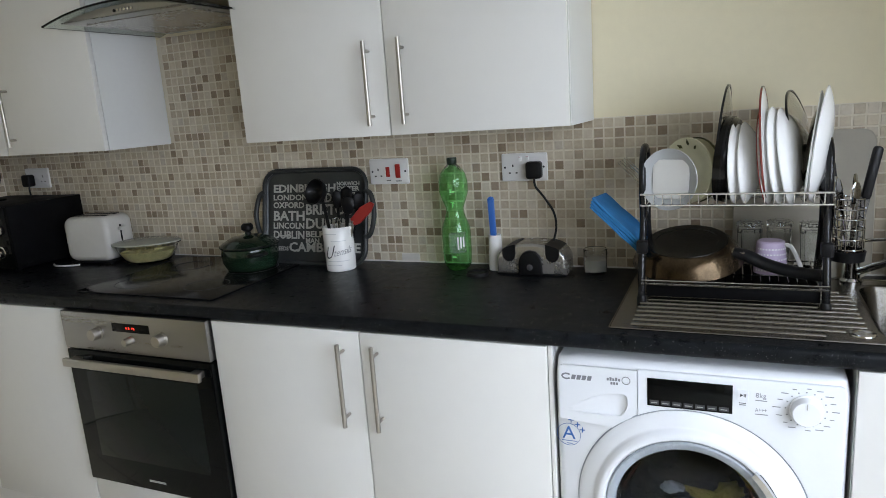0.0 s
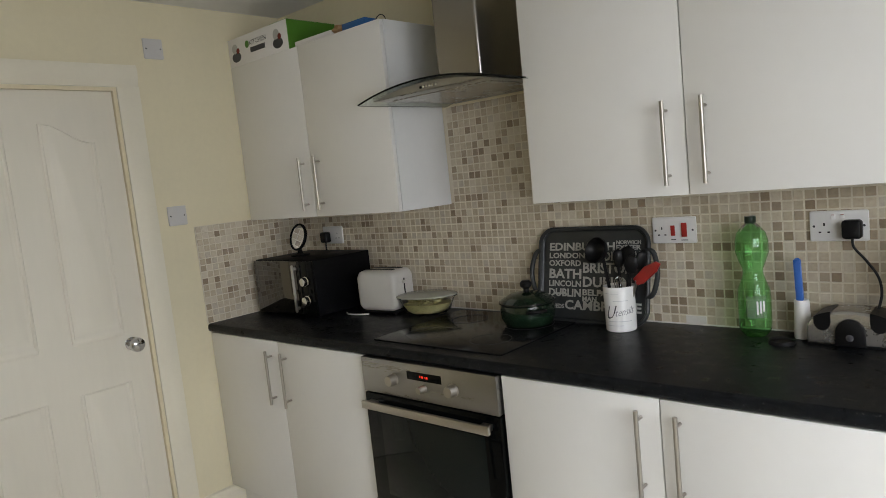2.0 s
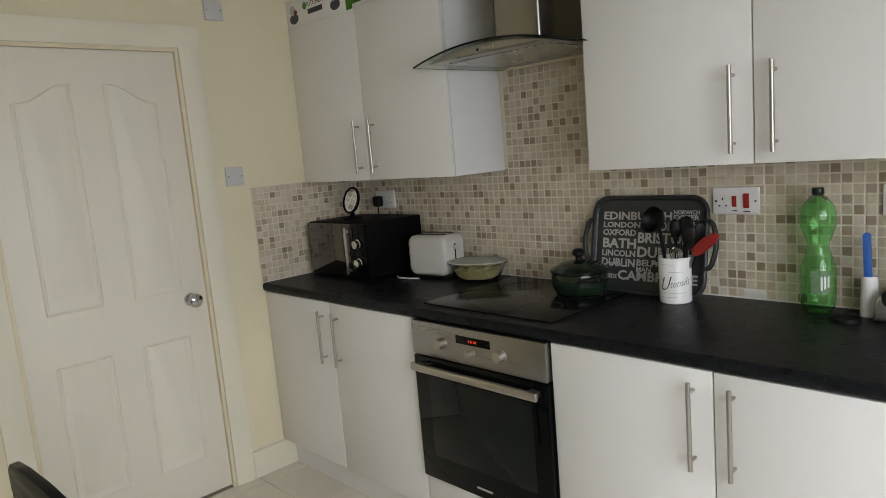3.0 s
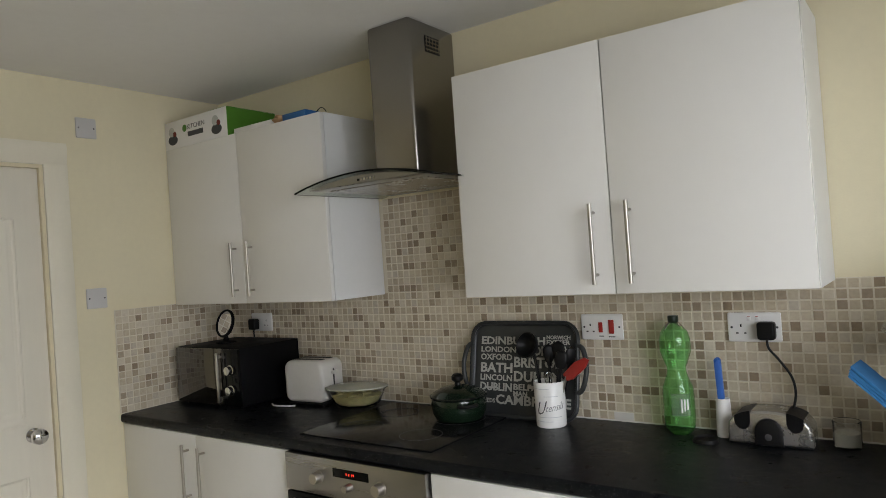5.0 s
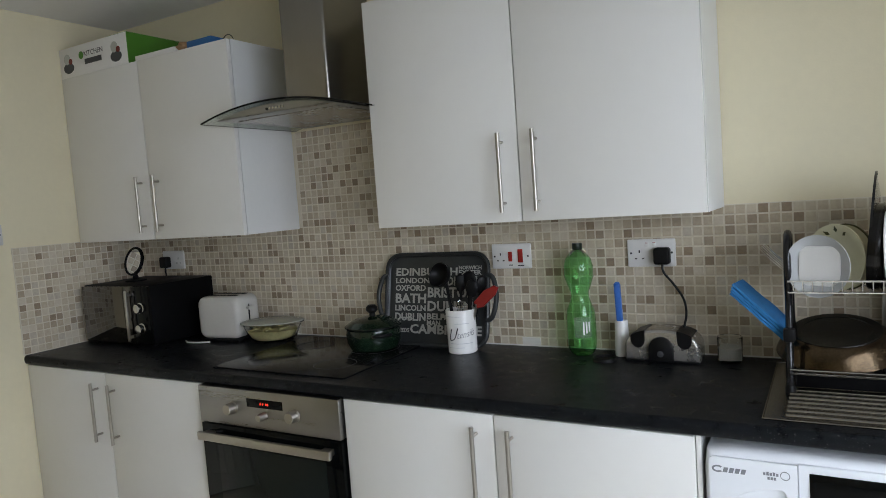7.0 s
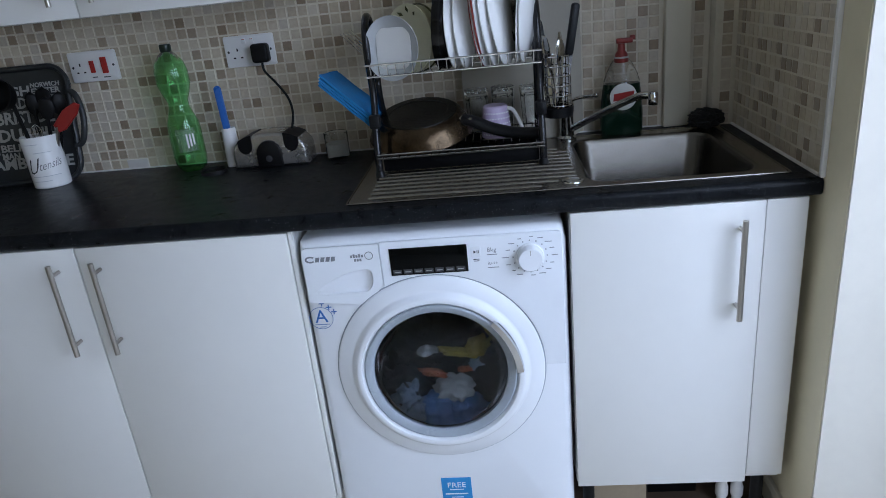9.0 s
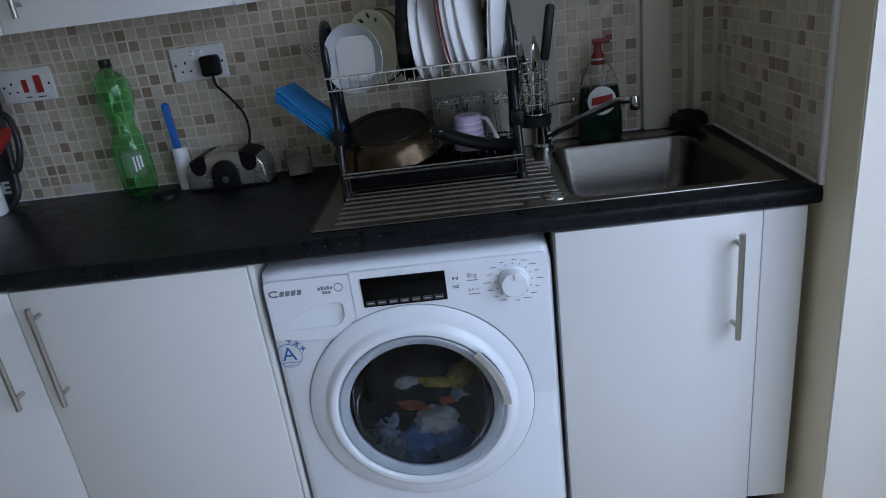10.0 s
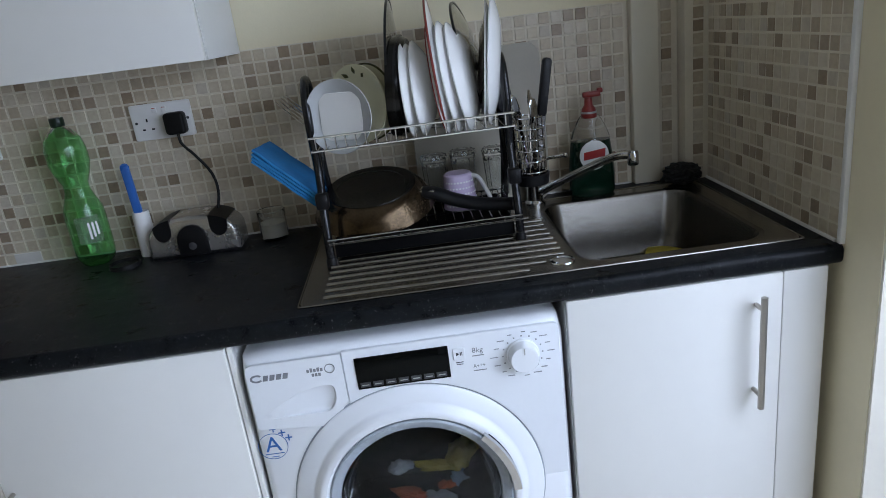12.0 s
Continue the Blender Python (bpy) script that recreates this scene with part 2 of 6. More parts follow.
M["box_beige"] = pbr("beige_board", (0.45, 0.36, 0.25), 0.7, var=0.1)
M["cloth_white"] = pbr("white_laundry", (0.46, 0.46, 0.48), 0.9, var=0.12, vscale=20, bump=0.3)
M["cloth_denim"] = pbr("blue_laundry", (0.10, 0.20, 0.42), 0.9, var=0.25, vscale=20, bump=0.4)
M["cloth_yellow"] = pbr("yellow_laundry", (0.40, 0.30, 0.05), 0.9, var=0.15, vscale=20, bump=0.3)
M["cloth_red"] = pbr("orange_laundry", (0.46, 0.11, 0.05), 0.9, var=0.15, vscale=20, bump=0.3)
M["cloth_grey"] = pbr("pale_blue_laundry", (0.26, 0.32, 0.42), 0.9, var=0.4, vscale=26, bump=0.3)
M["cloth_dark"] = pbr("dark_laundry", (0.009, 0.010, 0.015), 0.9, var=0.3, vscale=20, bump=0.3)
M["patio"] = pbr("patio_slabs", (0.42, 0.40, 0.36), 0.85, var=0.15, vscale=2, bump=0.2, bscale=30)

# ---- mesh helpers ----


def box(x0, x1, y0, y1, z0, z1, bev=0.0, seg=2):
    bm = bmesh.new()
    bmesh.ops.create_cube(bm, size=1.0)
    for v in bm.verts:
        v.co = Vector(((x0 + x1) / 2 + v.co.x * (x1 - x0), (y0 + y1) / 2 + v.co.y * (y1 - y0), (z0 + z1) / 2 + v.co.z * (z1 - z0)))
    if bev > 0:
        bmesh.ops.bevel(bm, geom=list(bm.edges), offset=bev, segments=seg, profile=0.5, affect="EDGES")
    return bm


def lathe(profile, n=36, close=False):
    """Turns (radius, height) pairs round the z axis; ends at radius 0 are closed."""
    bm = bmesh.new()
    rings = []
    for r, z in profile:
        if r < 1e-6:
            rings.append([bm.verts.new((0, 0, z))])
        else:
            rings.append([bm.verts.new((r * math.cos(2 * math.pi * i / n), r * math.sin(2 * math.pi * i / n), z)) for i in range(n)])
    pairs = list(zip(rings, rings[1:]))
    if close:
        pairs.append((rings[-1], rings[0]))
    for a, b in pairs:
        for i in range(n):
            j = (i + 1) % n
            if len(a) == 1 and len(b) == 1:
                continue
            if len(a) == 1:
                bm.faces.new((a[0], b[j], b[i]))
            elif len(b) == 1:
                bm.faces.new((a[i], a[j], b[0]))
            else:
                bm.faces.new((a[i], a[j], b[j], b[i]))
    bmesh.ops.recalc_face_normals(bm, faces=list(bm.faces))
    return bm


def tube(points, r, n=8, closed=False):
    """A round bar along a line of points."""
    bm = bmesh.new()
    pts = [Vector(p) for p in points]
    k = len(pts)
    rings = []
    ref = None
    for i, p in enumerate(pts):
        a = pts[(i - 1) % k] if closed or i > 0 else p
        b = pts[(i + 1) % k] if closed or i < k - 1 else p
        d = (b - a).normalized()
        if ref is None:
            ref = d.orthogonal().normalized()
        ref = (ref - d * ref.dot(d)).normalized()
        side = d.cross(ref)
        rings.append([bm.verts.new(p + r * (math.cos(2 * math.pi * j / n) * ref + math.sin(2 * math.pi * j / n) * side)) for j in range(n)])
    for i in range(k if closed else k - 1):
        a, b = rings[i], rings[(i + 1) % k]
        for j in range(n):
            bm.faces.new((a[j], a[(j + 1) % n], b[(j + 1) % n], b[j]))
    if not closed:
        bm.faces.new(rings[0][::-1])
        bm.faces.new(rings[-1])
    bmesh.ops.recalc_face_normals(bm, faces=list(bm.faces))
    return bm


def prism(outline, d0, d1, axis="y", bev=0.0, seg=2):
    """An outline of (u, v) drawn out from d0 to d1: axis y takes (x, z), x takes (y, z), z takes (x, y)."""
    put = {"y": lambda u, v, d: (u, d, v), "x": lambda u, v, d: (d, u, v), "z": lambda u, v, d: (u, v, d)}[axis]
    bm = bmesh.new()
    a = [bm.verts.new(put(u, v, d0)) for u, v in outline]
    b = [bm.verts.new(put(u, v, d1)) for u, v in outline]
    k = len(outline)
    fa, fb = bm.faces.new(a), bm.faces.new(b[::-1])
    for i in range(k):
        bm.faces.new((a[i], b[i], b[(i + 1) % k], a[(i + 1) % k]))
    bmesh.ops.recalc_face_normals(bm, faces=list(bm.faces))
    if bev > 0:
        rim = [e for f in (fa, fb) for e in f.edges]
        bmesh.ops.bevel(bm, geom=rim, offset=bev, segments=seg, profile=0.5, affect="EDGES")
    return bm


def spline(points, steps=8, closed=False):
    """A smooth line through the points."""
    p = [Vector(q) for q in points]
    k = len(p)
    out = []
    for i in range(k if closed else k - 1):
        if closed:
            a, b, c, d = p[(i - 1) % k], p[i], p[(i + 1) % k], p[(i + 2) % k]
        else:
            a, b, c, d = p[max(0, i - 1)], p[i], p[i + 1], p[min(k - 1, i + 2)]
        for s in range(steps):
            t = s / steps
            out.append(0.5 * ((2 * b) + (c - a) * t + (2 * a - 5 * b + 4 * c - d) * t * t + (3 * b - a - 3 * c + d) * t ** 3))
    if not closed:
        out.append(p[-1])
    return out


def rounded(x0, x1, z0, z1, r, n=6):
    """The outline of a rectangle with round corners."""
    out = []
    for cx, cz, a0 in ((x1 - r, z1 - r, 0), (x0 + r, z1 - r, 90), (x0 + r, z0 + r, 180), (x1 - r, z0 + r, 270)):
        out += [(cx + r * math.cos(radians(a0 + 90 * i / n)), cz + r * math.sin(radians(a0 + 90 * i / n))) for i in range(n + 1)]
    return out


def merge(*bms):
    out = bmesh.new()
    for b in bms:
        me = bpy.data.meshes.new("tmp")
        b.to_mesh(me)
        out.from_mesh(me)
        bpy.data.meshes.remove(me)
        b.free()
    return out


def moved(bm, m):
    bmesh.ops.transform(bm, matrix=m, verts=list(bm.verts))
    return bm


def to_front(bm, x, y, z):
    """Turns what was built round the z axis so that it points at the room, and puts it there."""
    return moved(bm, pose(x, y, z, 90, 0, 0))


def mesh_of(name, bm, material, smooth=True):
    me = bpy.data.meshes.new(name)
    bm.to_mesh(me)
    bm.free()
    me.materials.append(material)
    if smooth:
        me.shade_smooth()
        me.set_sharp_from_angle(angle=radians(38))
    return me


def part(name, bm, material, parent, label="", smooth=True):
    ob = new(name, mesh_of(name, bm, material, smooth))
    ob.parent = parent
    if label:
        ob["label"] = label
    return ob


def thing(name, m, label, category, group="", kind=""):
    ob = new(name)
    ob.empty_display_size = 0.05
    ob.matrix_world = m if isinstance(m, Matrix) else Matrix.Translation(m)
    return tagged(ob, label, category, group, kind)


def single(name, bm, material, m, label, category, group="", kind="", smooth=True):
    ob = new(name, mesh_of(name, bm, material, smooth))
    ob.matrix_world = m if isinstance(m, Matrix) else Matrix.Translation(m)
    return tagged(ob, label, category, group, kind)


def words(name, text, size, material, parent, m, wide=None, align="LEFT", shear=0.0, thick=0.0003, bold=0.0):
    """Lettering as a mesh in the local x-z plane, facing the room; wide: its width in metres."""
    cu = bpy.data.curves.new(name, "FONT")
    cu.body, cu.size, cu.align_x, cu.shear, cu.extrude, cu.resolution_u = text, size, align, shear, thick, 2
    cu.offset = bold * size
    tmp = bpy.data.objects.new(name, cu)
    scene.collection.objects.link(tmp)
    bpy.context.view_layer.update()
    me = bpy.data.meshes.new_from_object(tmp.evaluated_get(bpy.context.evaluated_depsgraph_get()))
    bpy.data.objects.remove(tmp)
    if wide:
        xs = [v.co.x for v in me.vertices]
        k = wide / (max(xs) - min(xs))
        for v in me.vertices:
            v.co.x *= k
    me.transform(m @ pose(0, 0, 0, 90, 0, 0))
    me.materials.clear()
    me.materials.append(material)
    ob = new(name, me)
    ob.parent = parent
    return ob


def blob(r, seed, rough=0.35, sub=3, freq=2.2):
    """A crumpled lump."""
    bm = bmesh.new()
    bmesh.ops.create_icosphere(bm, subdivisions=sub, radius=1.0)
    for v in bm.verts:
        p = v.co.copy()
        k = 1 + rough * noise.noise(p * freq + Vector((seed * 7.1, seed * 3.3, 0))) + 0.5 * rough * noise.noise(p * freq * 2.7 + Vector((0, seed * 5.7, 1)))
        v.co = Vector((p.x * r[0], p.y * r[1], p.z * r[2])) * k
    return bm


def crumple(r, seed):
    """A bunched piece of cloth: sharp creases and soft hollows."""
    bm = bmesh.new()
    bmesh.ops.create_icosphere(bm, subdivisions=4, radius=1.0)
    off = Vector((seed * 4.7, seed * 2.9, seed * 1.3))
    for v in bm.verts:
        p = v.co.copy()
        q = p + 0.35 * Vector((noise.noise(p * 1.7 + off), noise.noise(p * 1.7 - off), noise.noise(p * 1.7 + off.yzx)))
        k = 0.80 + 0.30 * noise.noise(q * 1.5 + off) + 0.55 * abs(noise.noise(q * 2.3 - off)) + 0.14 * abs(noise.noise(q * 4.6 + off))
        v.co = Vector((p.x * r[0], p.y * r[1], p.z * r[2])) * k
    return bm


# ---- setting ----
ROOM_Y, CEIL, RIGHT = -4.4, 2.352, 3.80
floor = single("floor", box(-0.2, RIGHT + 0.3, ROOM_Y - 0.2, 0.2, -0.12, -0.006), M["floor_joint"], (0, 0, 0), "cream ceramic tiled kitchen floor with thin joints", "floor", kind="structure", smooth=False)
single("ceiling", box(-0.2, RIGHT + 0.3, ROOM_Y - 0.2, 0.2, CEIL, CEIL + 0.1), M["ceiling"], (0, 0, 0), "plain white painted plaster ceiling", "ceiling", kind="structure", smooth=False)
wall_back = single("wall_back", box(-0.2, RIGHT + 0.3, 0.0, 0.15, -0.006, CEIL), M["wall"], (0, 0, 0), "cream painted wall with a mosaic tiled splashback", "wall", kind="structure", smooth=False)
DOOR_Y0, DOOR_Y1, DOOR_Z = -1.632, -0.868, 1.982
wall_door = single("wall_door", merge(box(-0.15, 0, DOOR_Y1, 0, -0.006, CEIL), box(-0.15, 0, DOOR_Y0, DOOR_Y1, DOOR_Z, CEIL), box(-0.15, 0, ROOM_Y, DOOR_Y0, -0.006, CEIL)),
                   M["wall"], (0, 0, 0), "cream painted wall round a panelled door", "wall", kind="structure", smooth=False)
OPEN_Y0, OPEN_Y1, OPEN_Z = -3.25, -0.702, 2.05
wall_right = single("wall_right", merge(box(RIGHT, RIGHT + 0.3, OPEN_Y1, 0, -0.006, CEIL), box(RIGHT, RIGHT + 0.3, OPEN_Y0, OPEN_Y1, OPEN_Z, CEIL), box(RIGHT, RIGHT + 0.3, ROOM_Y, OPEN_Y0, -0.006, CEIL)),
                    M["wall"], (0, 0, 0), "cream painted wall with a deep garden door reveal", "wall", kind="structure", smooth=False)
single("wall_behind", box(0, RIGHT, ROOM_Y - 0.15, ROOM_Y, -0.006, CEIL), M["wall"], (0, 0, 0), "plain cream painted wall behind the camera", "wall", kind="structure", smooth=False)
for bm in (box(RIGHT + 0.002, RIGHT + 0.23, OPEN_Y1 - 0.006, OPEN_Y1, 0, OPEN_Z), box(RIGHT + 0.002, RIGHT + 0.23, OPEN_Y0, OPEN_Y0 + 0.006, 0, OPEN_Z), box(RIGHT + 0.002, RIGHT + 0.23, OPEN_Y0 + 0.006, OPEN_Y1 - 0.006, OPEN_Z - 0.006, OPEN_Z)):
    single("reveal", bm, M["reveal"], (0, 0, 0), "white painted plaster reveal of the garden door", "reveal", kind="structure", smooth=False)
# thin dark brown sheet over the floor below the sink cabinet
single("subfloor", box(3.285, RIGHT - 0.015, -0.530, -0.001, -0.004, 0.004), M["under_sink"], (0, 0, 0), "dark brown sheet on the floor under the sink cabinet", "floor", kind="structure", smooth=False)
single("ground", box(RIGHT + 0.3, 60, -60, 60, -0.3, -0.08), M["patio"], (0, 0, 0), "pale concrete patio outside the garden door", "patio", kind="structure", smooth=False)


def glazed(name, kind_label, m, w, h, posts):
    """A white framed glazed unit in the local x-z plane."""
    t = thing(name, m, kind_label, "window", kind="structure")
    f = 0.06
    part("window_frame", merge(box(0, f, -0.03, 0.03, 0, h, 0.004), box(w - f, w, -0.03, 0.03, 0, h, 0.004), box(f, w - f, -0.03, 0.03, 0, f, 0.004), box(f, w - f, -0.03, 0.03, h - f, h, 0.004),
                               *[box(x - f / 2, x + f / 2, -0.028, 0.028, f, h - f, 0.004) for x in posts]), M["upvc"], t)
    xs = [f] + [c for x in posts for c in (x - f / 2, x + f / 2)] + [w - f]
    for a, b in zip(xs[::2], xs[1::2]):
        p = part("pane", box(a, b, -0.004, 0.004, f, h - f), M["clear"], t)
        p.visible_shadow = False
    return t


glazed("door_2", "white plastic framed glazed garden door", pose(RIGHT + 0.26, OPEN_Y0, 0.0, 0, 0, 90), OPEN_Y1 - OPEN_Y0, OPEN_Z, [1.274])

# skirting on the door wall and along the pier
single("baseboard", prism([(0, 0), (0.018, 0), (0.018, 0.105), (0.012, 0.125), (0, 0.13)], -0.772, -0.532, "y"), M["white_paint"], (0, 0, 0), "white painted skirting board beside the door", "skirting", kind="structure", smooth=False)
single("baseboard", prism([(0, 0), (-0.014, 0), (-0.014, 0.055), (-0.008, 0.068), (0, 0.07)], -0.70, -0.02, "y"), M["white_paint"], (RIGHT, 0, 0), "low white skirting along the pier", "skirting", kind="structure", smooth=False)


def architrave(y0, y1, z1):
    prof = lambda a, b: [(a, 0), (a, 0.016), (a + (b - a) * 0.25, 0.022), (a + (b - a) * 0.6, 0.018), (b, 0.010), (b, 0)]
    w = 0.095
    right = prism([(d, y) for y, d in prof(y1 + w, y1 + 0.004)], 0, z1 + 0.004, "z")
    left = prism([(d, y) for y, d in prof(y0 - w, y0 - 0.004)], 0, z1 + 0.004, "z")
    top = moved(prism([(d, z) for z, d in prof(z1 + w, z1 + 0.004)], y0 - w, y1 + w, "y"), Matrix.Identity(4))
    return right, left, top


frame_1 = thing("door_frame", (0, 0, 0), "white painted moulded architrave round the door", "door frame", kind="structure")
for nm, b in zip(("architrave", "architrave", "architrave"), architrave(DOOR_Y0, DOOR_Y1, DOOR_Z)):
    part(nm, b, M["white_paint"], frame_1)
part("door_lining", merge(box(-0.15, 0.004, DOOR_Y1 - 0.012, DOOR_Y1, 0, DOOR_Z), box(-0.15, 0.004, DOOR_Y0, DOOR_Y0 + 0.012, 0, DOOR_Z), box(-0.15, 0.004, DOOR_Y0 + 0.012, DOOR_Y1 - 0.012, DOOR_Z - 0.012, DOOR_Z)), M["door_stop"], frame_1, "aged cream painted door lining", smooth=False)


def panel_door():
    """A moulded four panel door: the top panels rise in a curve towards the middle."""
    y0, y1, z0, z1 = DOOR_Y0 + 0.015, DOOR_Y1 - 0.015, 0.008, DOOR_Z - 0.015
    d = thing("door_1", (-0.012, 0, 0), "closed white moulded four panel interior door", "door", kind="structure")
    part("leaf", box(-0.04, 0, y0, y1 + 0.0022, z0, z1 + 0.002, 0.002), M["door_paint"], d)

    def panel(a, b, c, top):
        n = 14
        pts = [(a, c), (b, c)]
        up = []
        for i in range(n + 1):
            s = i / n
            up.append((b + (a - b) * s, top(s)))
        return pts + up

    for a, b, up in ((-1.515, -1.305, 1), (-1.185, -0.978, -1)):
        rise = lambda s, up=up: 1.762 + 0.078 * ((1 - math.cos(math.pi * (s if up < 0 else 1 - s))) / 2)
        flat = lambda s: 0.752
        for c, top in ((0.957, rise), (0.182, flat)):
            o = panel(a, b, c, top)
            cy, cz = sum(p[0] for p in o) / len(o), sum(p[1] for p in o) / len(o)
            pb = bmesh.new()
            loops = [[pb.verts.new((x, cy + (p[0] - cy) * sy, cz + (p[1] - cz) * sz)) for p in o] for sy, sz, x in
                     ((1.0, 1.0, 0.0002), (0.965, 0.991, 0.0055), (0.91, 0.975, 0.0062), (0.86, 0.960, 0.0016), (0.77, 0.934, 0.0020), (0.70, 0.913, 0.0060))]
            for la, lb in zip(loops, loops[1:]):
                for q in range(len(o)):
                    pb.faces.new((la[q], la[(q + 1) % len(o)], lb[(q + 1) % len(o)], lb[q]))
            pb.faces.new(loops[-1])
            bmesh.ops.recalc_face_normals(pb, faces=list(pb.faces))
            part("panel", pb, M["door_paint"], d)
    knob = part("door_knob", moved(lathe([(0, 0), (0.028, 0), (0.028, 0.004), (0.012, 0.008), (0.011, 0.03), (0.024, 0.038), (0.031, 0.05), (0.029, 0.064), (0.016, 0.073), (0, 0.075)], 28), pose(0.001, -0.955, 0.91, 0, 90, 0)), M["chrome"], d, "round polished chrome knob")
    return d


panel_door()

# vertical pipe casing and tiled corner box by the sink
post = single("pipe_casing", box(3.615, 3.682, -0.026, 0, 0.914, CEIL, 0.003), M["white_paint"], (0, 0, 0), "white painted vertical pipe casing above the worktop", "pipe casing", kind="structure")
corner = single("corner_boxing", box(3.738, RIGHT, -0.048, 0, 0.914, 1.366), M["grout"], (0, 0, 0), "narrow tiled boxing in the corner behind the sink", "pipe casing", kind="structure", smooth=False)


# ---- kitchen units ----
TOP, UNDER, FRONT = 0.914, 0.876, -0.600


def bar_handle(parent, x, y, z0, z1):
    """A satin steel bar on two short posts."""
    out = y - 0.030
    h = part("handle", merge(tube([(x, out, z0), (x, out, z0 + 0.002), (x, out, z1 - 0.002), (x, out, z1)], 0.0062, 12),
                             tube([(x, y + 0.001, z0 + 0.026), (x, out, z0 + 0.026)], 0.0045, 10), tube([(x, y + 0.001, z1 - 0.026), (x, out, z1 - 0.026)], 0.0045, 10)), M["satin"], parent, "satin steel bar handle")
    return h


def unit(name, x0, x1, z0, z1, depth, doors, label, category, handle_z, back=-0.004):
    """A cabinet: a carcass and flat doors, each (x0, x1, handle x or None)."""
    u = thing(name, (0, 0, 0), label, category)
    u.location = (x0, 0, z0)
    f = -depth
    t = 0.018
    w, h = x1 - x0, z1 - z0
    for pn, bm in (("side_panel", box(0, t, f + 0.02, back, 0, h)), ("side_panel", box(w - t, w, f + 0.02, back, 0, h)), ("base_panel", box(t, w - t, f + 0.02, back, 0, t)),
                   ("top_panel", box(t, w - t, f + 0.02, back, h - t, h)), ("back_panel", box(t, w - t, back - 0.006, back, t, h - t))):
        if name == "sink_cabinet" and pn == "top_panel":
            continue
        part(pn, bm, M["carcass"], u, smooth=False)
    for a, b, hx in doors:
        d = part("door", box(a - x0, b - x0, f, f + 0.018, 0.0, h - 0.001, 0.0016), M["gloss"], u)
        if hx is not None:
            bar_handle(d, hx - x0, f, handle_z[0] - z0, handle_z[1] - z0)
    return u


unit("wall_cabinet", 0.004, 1.036, 1.360, 2.088, 0.312, [(0.006, 0.522, 0.477), (0.525, 1.035, 0.583)], "white gloss two door wall cabinet in the corner", "wall cabinet", (1.391, 1.621))
unit("wall_cabinet", 1.652, 2.676, 1.360, 2.088, 0.312, [(1.653, 2.163, 2.115), (2.167, 2.675, 2.222)], "white gloss two door wall cabinet beside the hood", "wall cabinet", (1.390, 1.621))
unit("base_cabinet", 0.004, 1.062, 0.135, UNDER - 0.002, 0.600, [(0.006, 0.527, 0.477), (0.530, 1.061, 0.580)], "white gloss two door base cabinet in the corner", "base cabinet", (0.607, 0.836))
unit("base_cabinet", 1.678, 2.680, 0.135, UNDER - 0.002, 0.600, [(1.679, 2.168, 2.119), (2.172, 2.669, 2.221)], "white gloss two door base cabinet beside the oven", "base cabinet", (0.612, 0.845))
unit("sink_cabinet", 3.290, 3.775, 0.152, UNDER - 0.002, 0.600, [(3.291, 3.692, 3.642)], "white gloss single door sink cabinet without a plinth", "base cabinet", (0.612, 0.842))
single("filler_panel", box(3.6930, 3.776, -0.6005, -0.582, 0.172, UNDER - 0.002, 0.0015), M["gloss"], (0, 0, 0), "white gloss filler strip beside the sink cabinet", "filler panel")
single("filler_panel", box(2.671, 2.681, -0.592, -0.575, 0.135, UNDER - 0.002, 0.0015), M["gloss"], (0, 0, 0), "narrow white filler strip beside the washing machine", "filler panel")
single("plinth", box(0.02, 1.066, -0.545, -0.528, 0.0, 0.133), M["gloss"], (0, 0, 0), "white gloss plinth under the corner cabinet", "plinth", kind="structure")
single("plinth", box(1.068, 2.680, -0.545, -0.528, 0.0, 0.133), M["gloss"], (0, 0, 0), "white gloss plinth under oven and cabinet", "plinth", kind="structure")


def top_profile(y0, y1, rounded_front):
    if not rounded_front:
        return [(y0, UNDER), (y1, UNDER), (y1, TOP), (y0, TOP)]
    r = 0.013
    pts = [(y1, UNDER), (y1, TOP)]
    pts += [(y0 + r - r * math.sin(radians(a)), TOP - r + r * math.cos(radians(a))) for a in range(0, 91, 15)]
    pts += [(y0 + r - r * math.cos(radians(a)), UNDER + r - r * math.sin(radians(a))) for a in range(0, 91, 30)]
    return pts


BX0, BX1, BY0, BY1 = 3.338, 3.712, -0.532, -0.112   # the sink's bowl
worktop = single("worktop", merge(prism(top_profile(-0.608, 0, True), 0.001, BX0, "x"), prism(top_profile(-0.608, BY0, True), BX0, BX1, "x"), prism(top_profile(BY1, 0, False), BX0, BX1, "x"), prism(top_profile(-0.608, 0, True), BX1, 3.797, "x")),
                 M["worktop"], (0, 0, 0), "continuous black laminate worktop with a rounded front", "worktop")


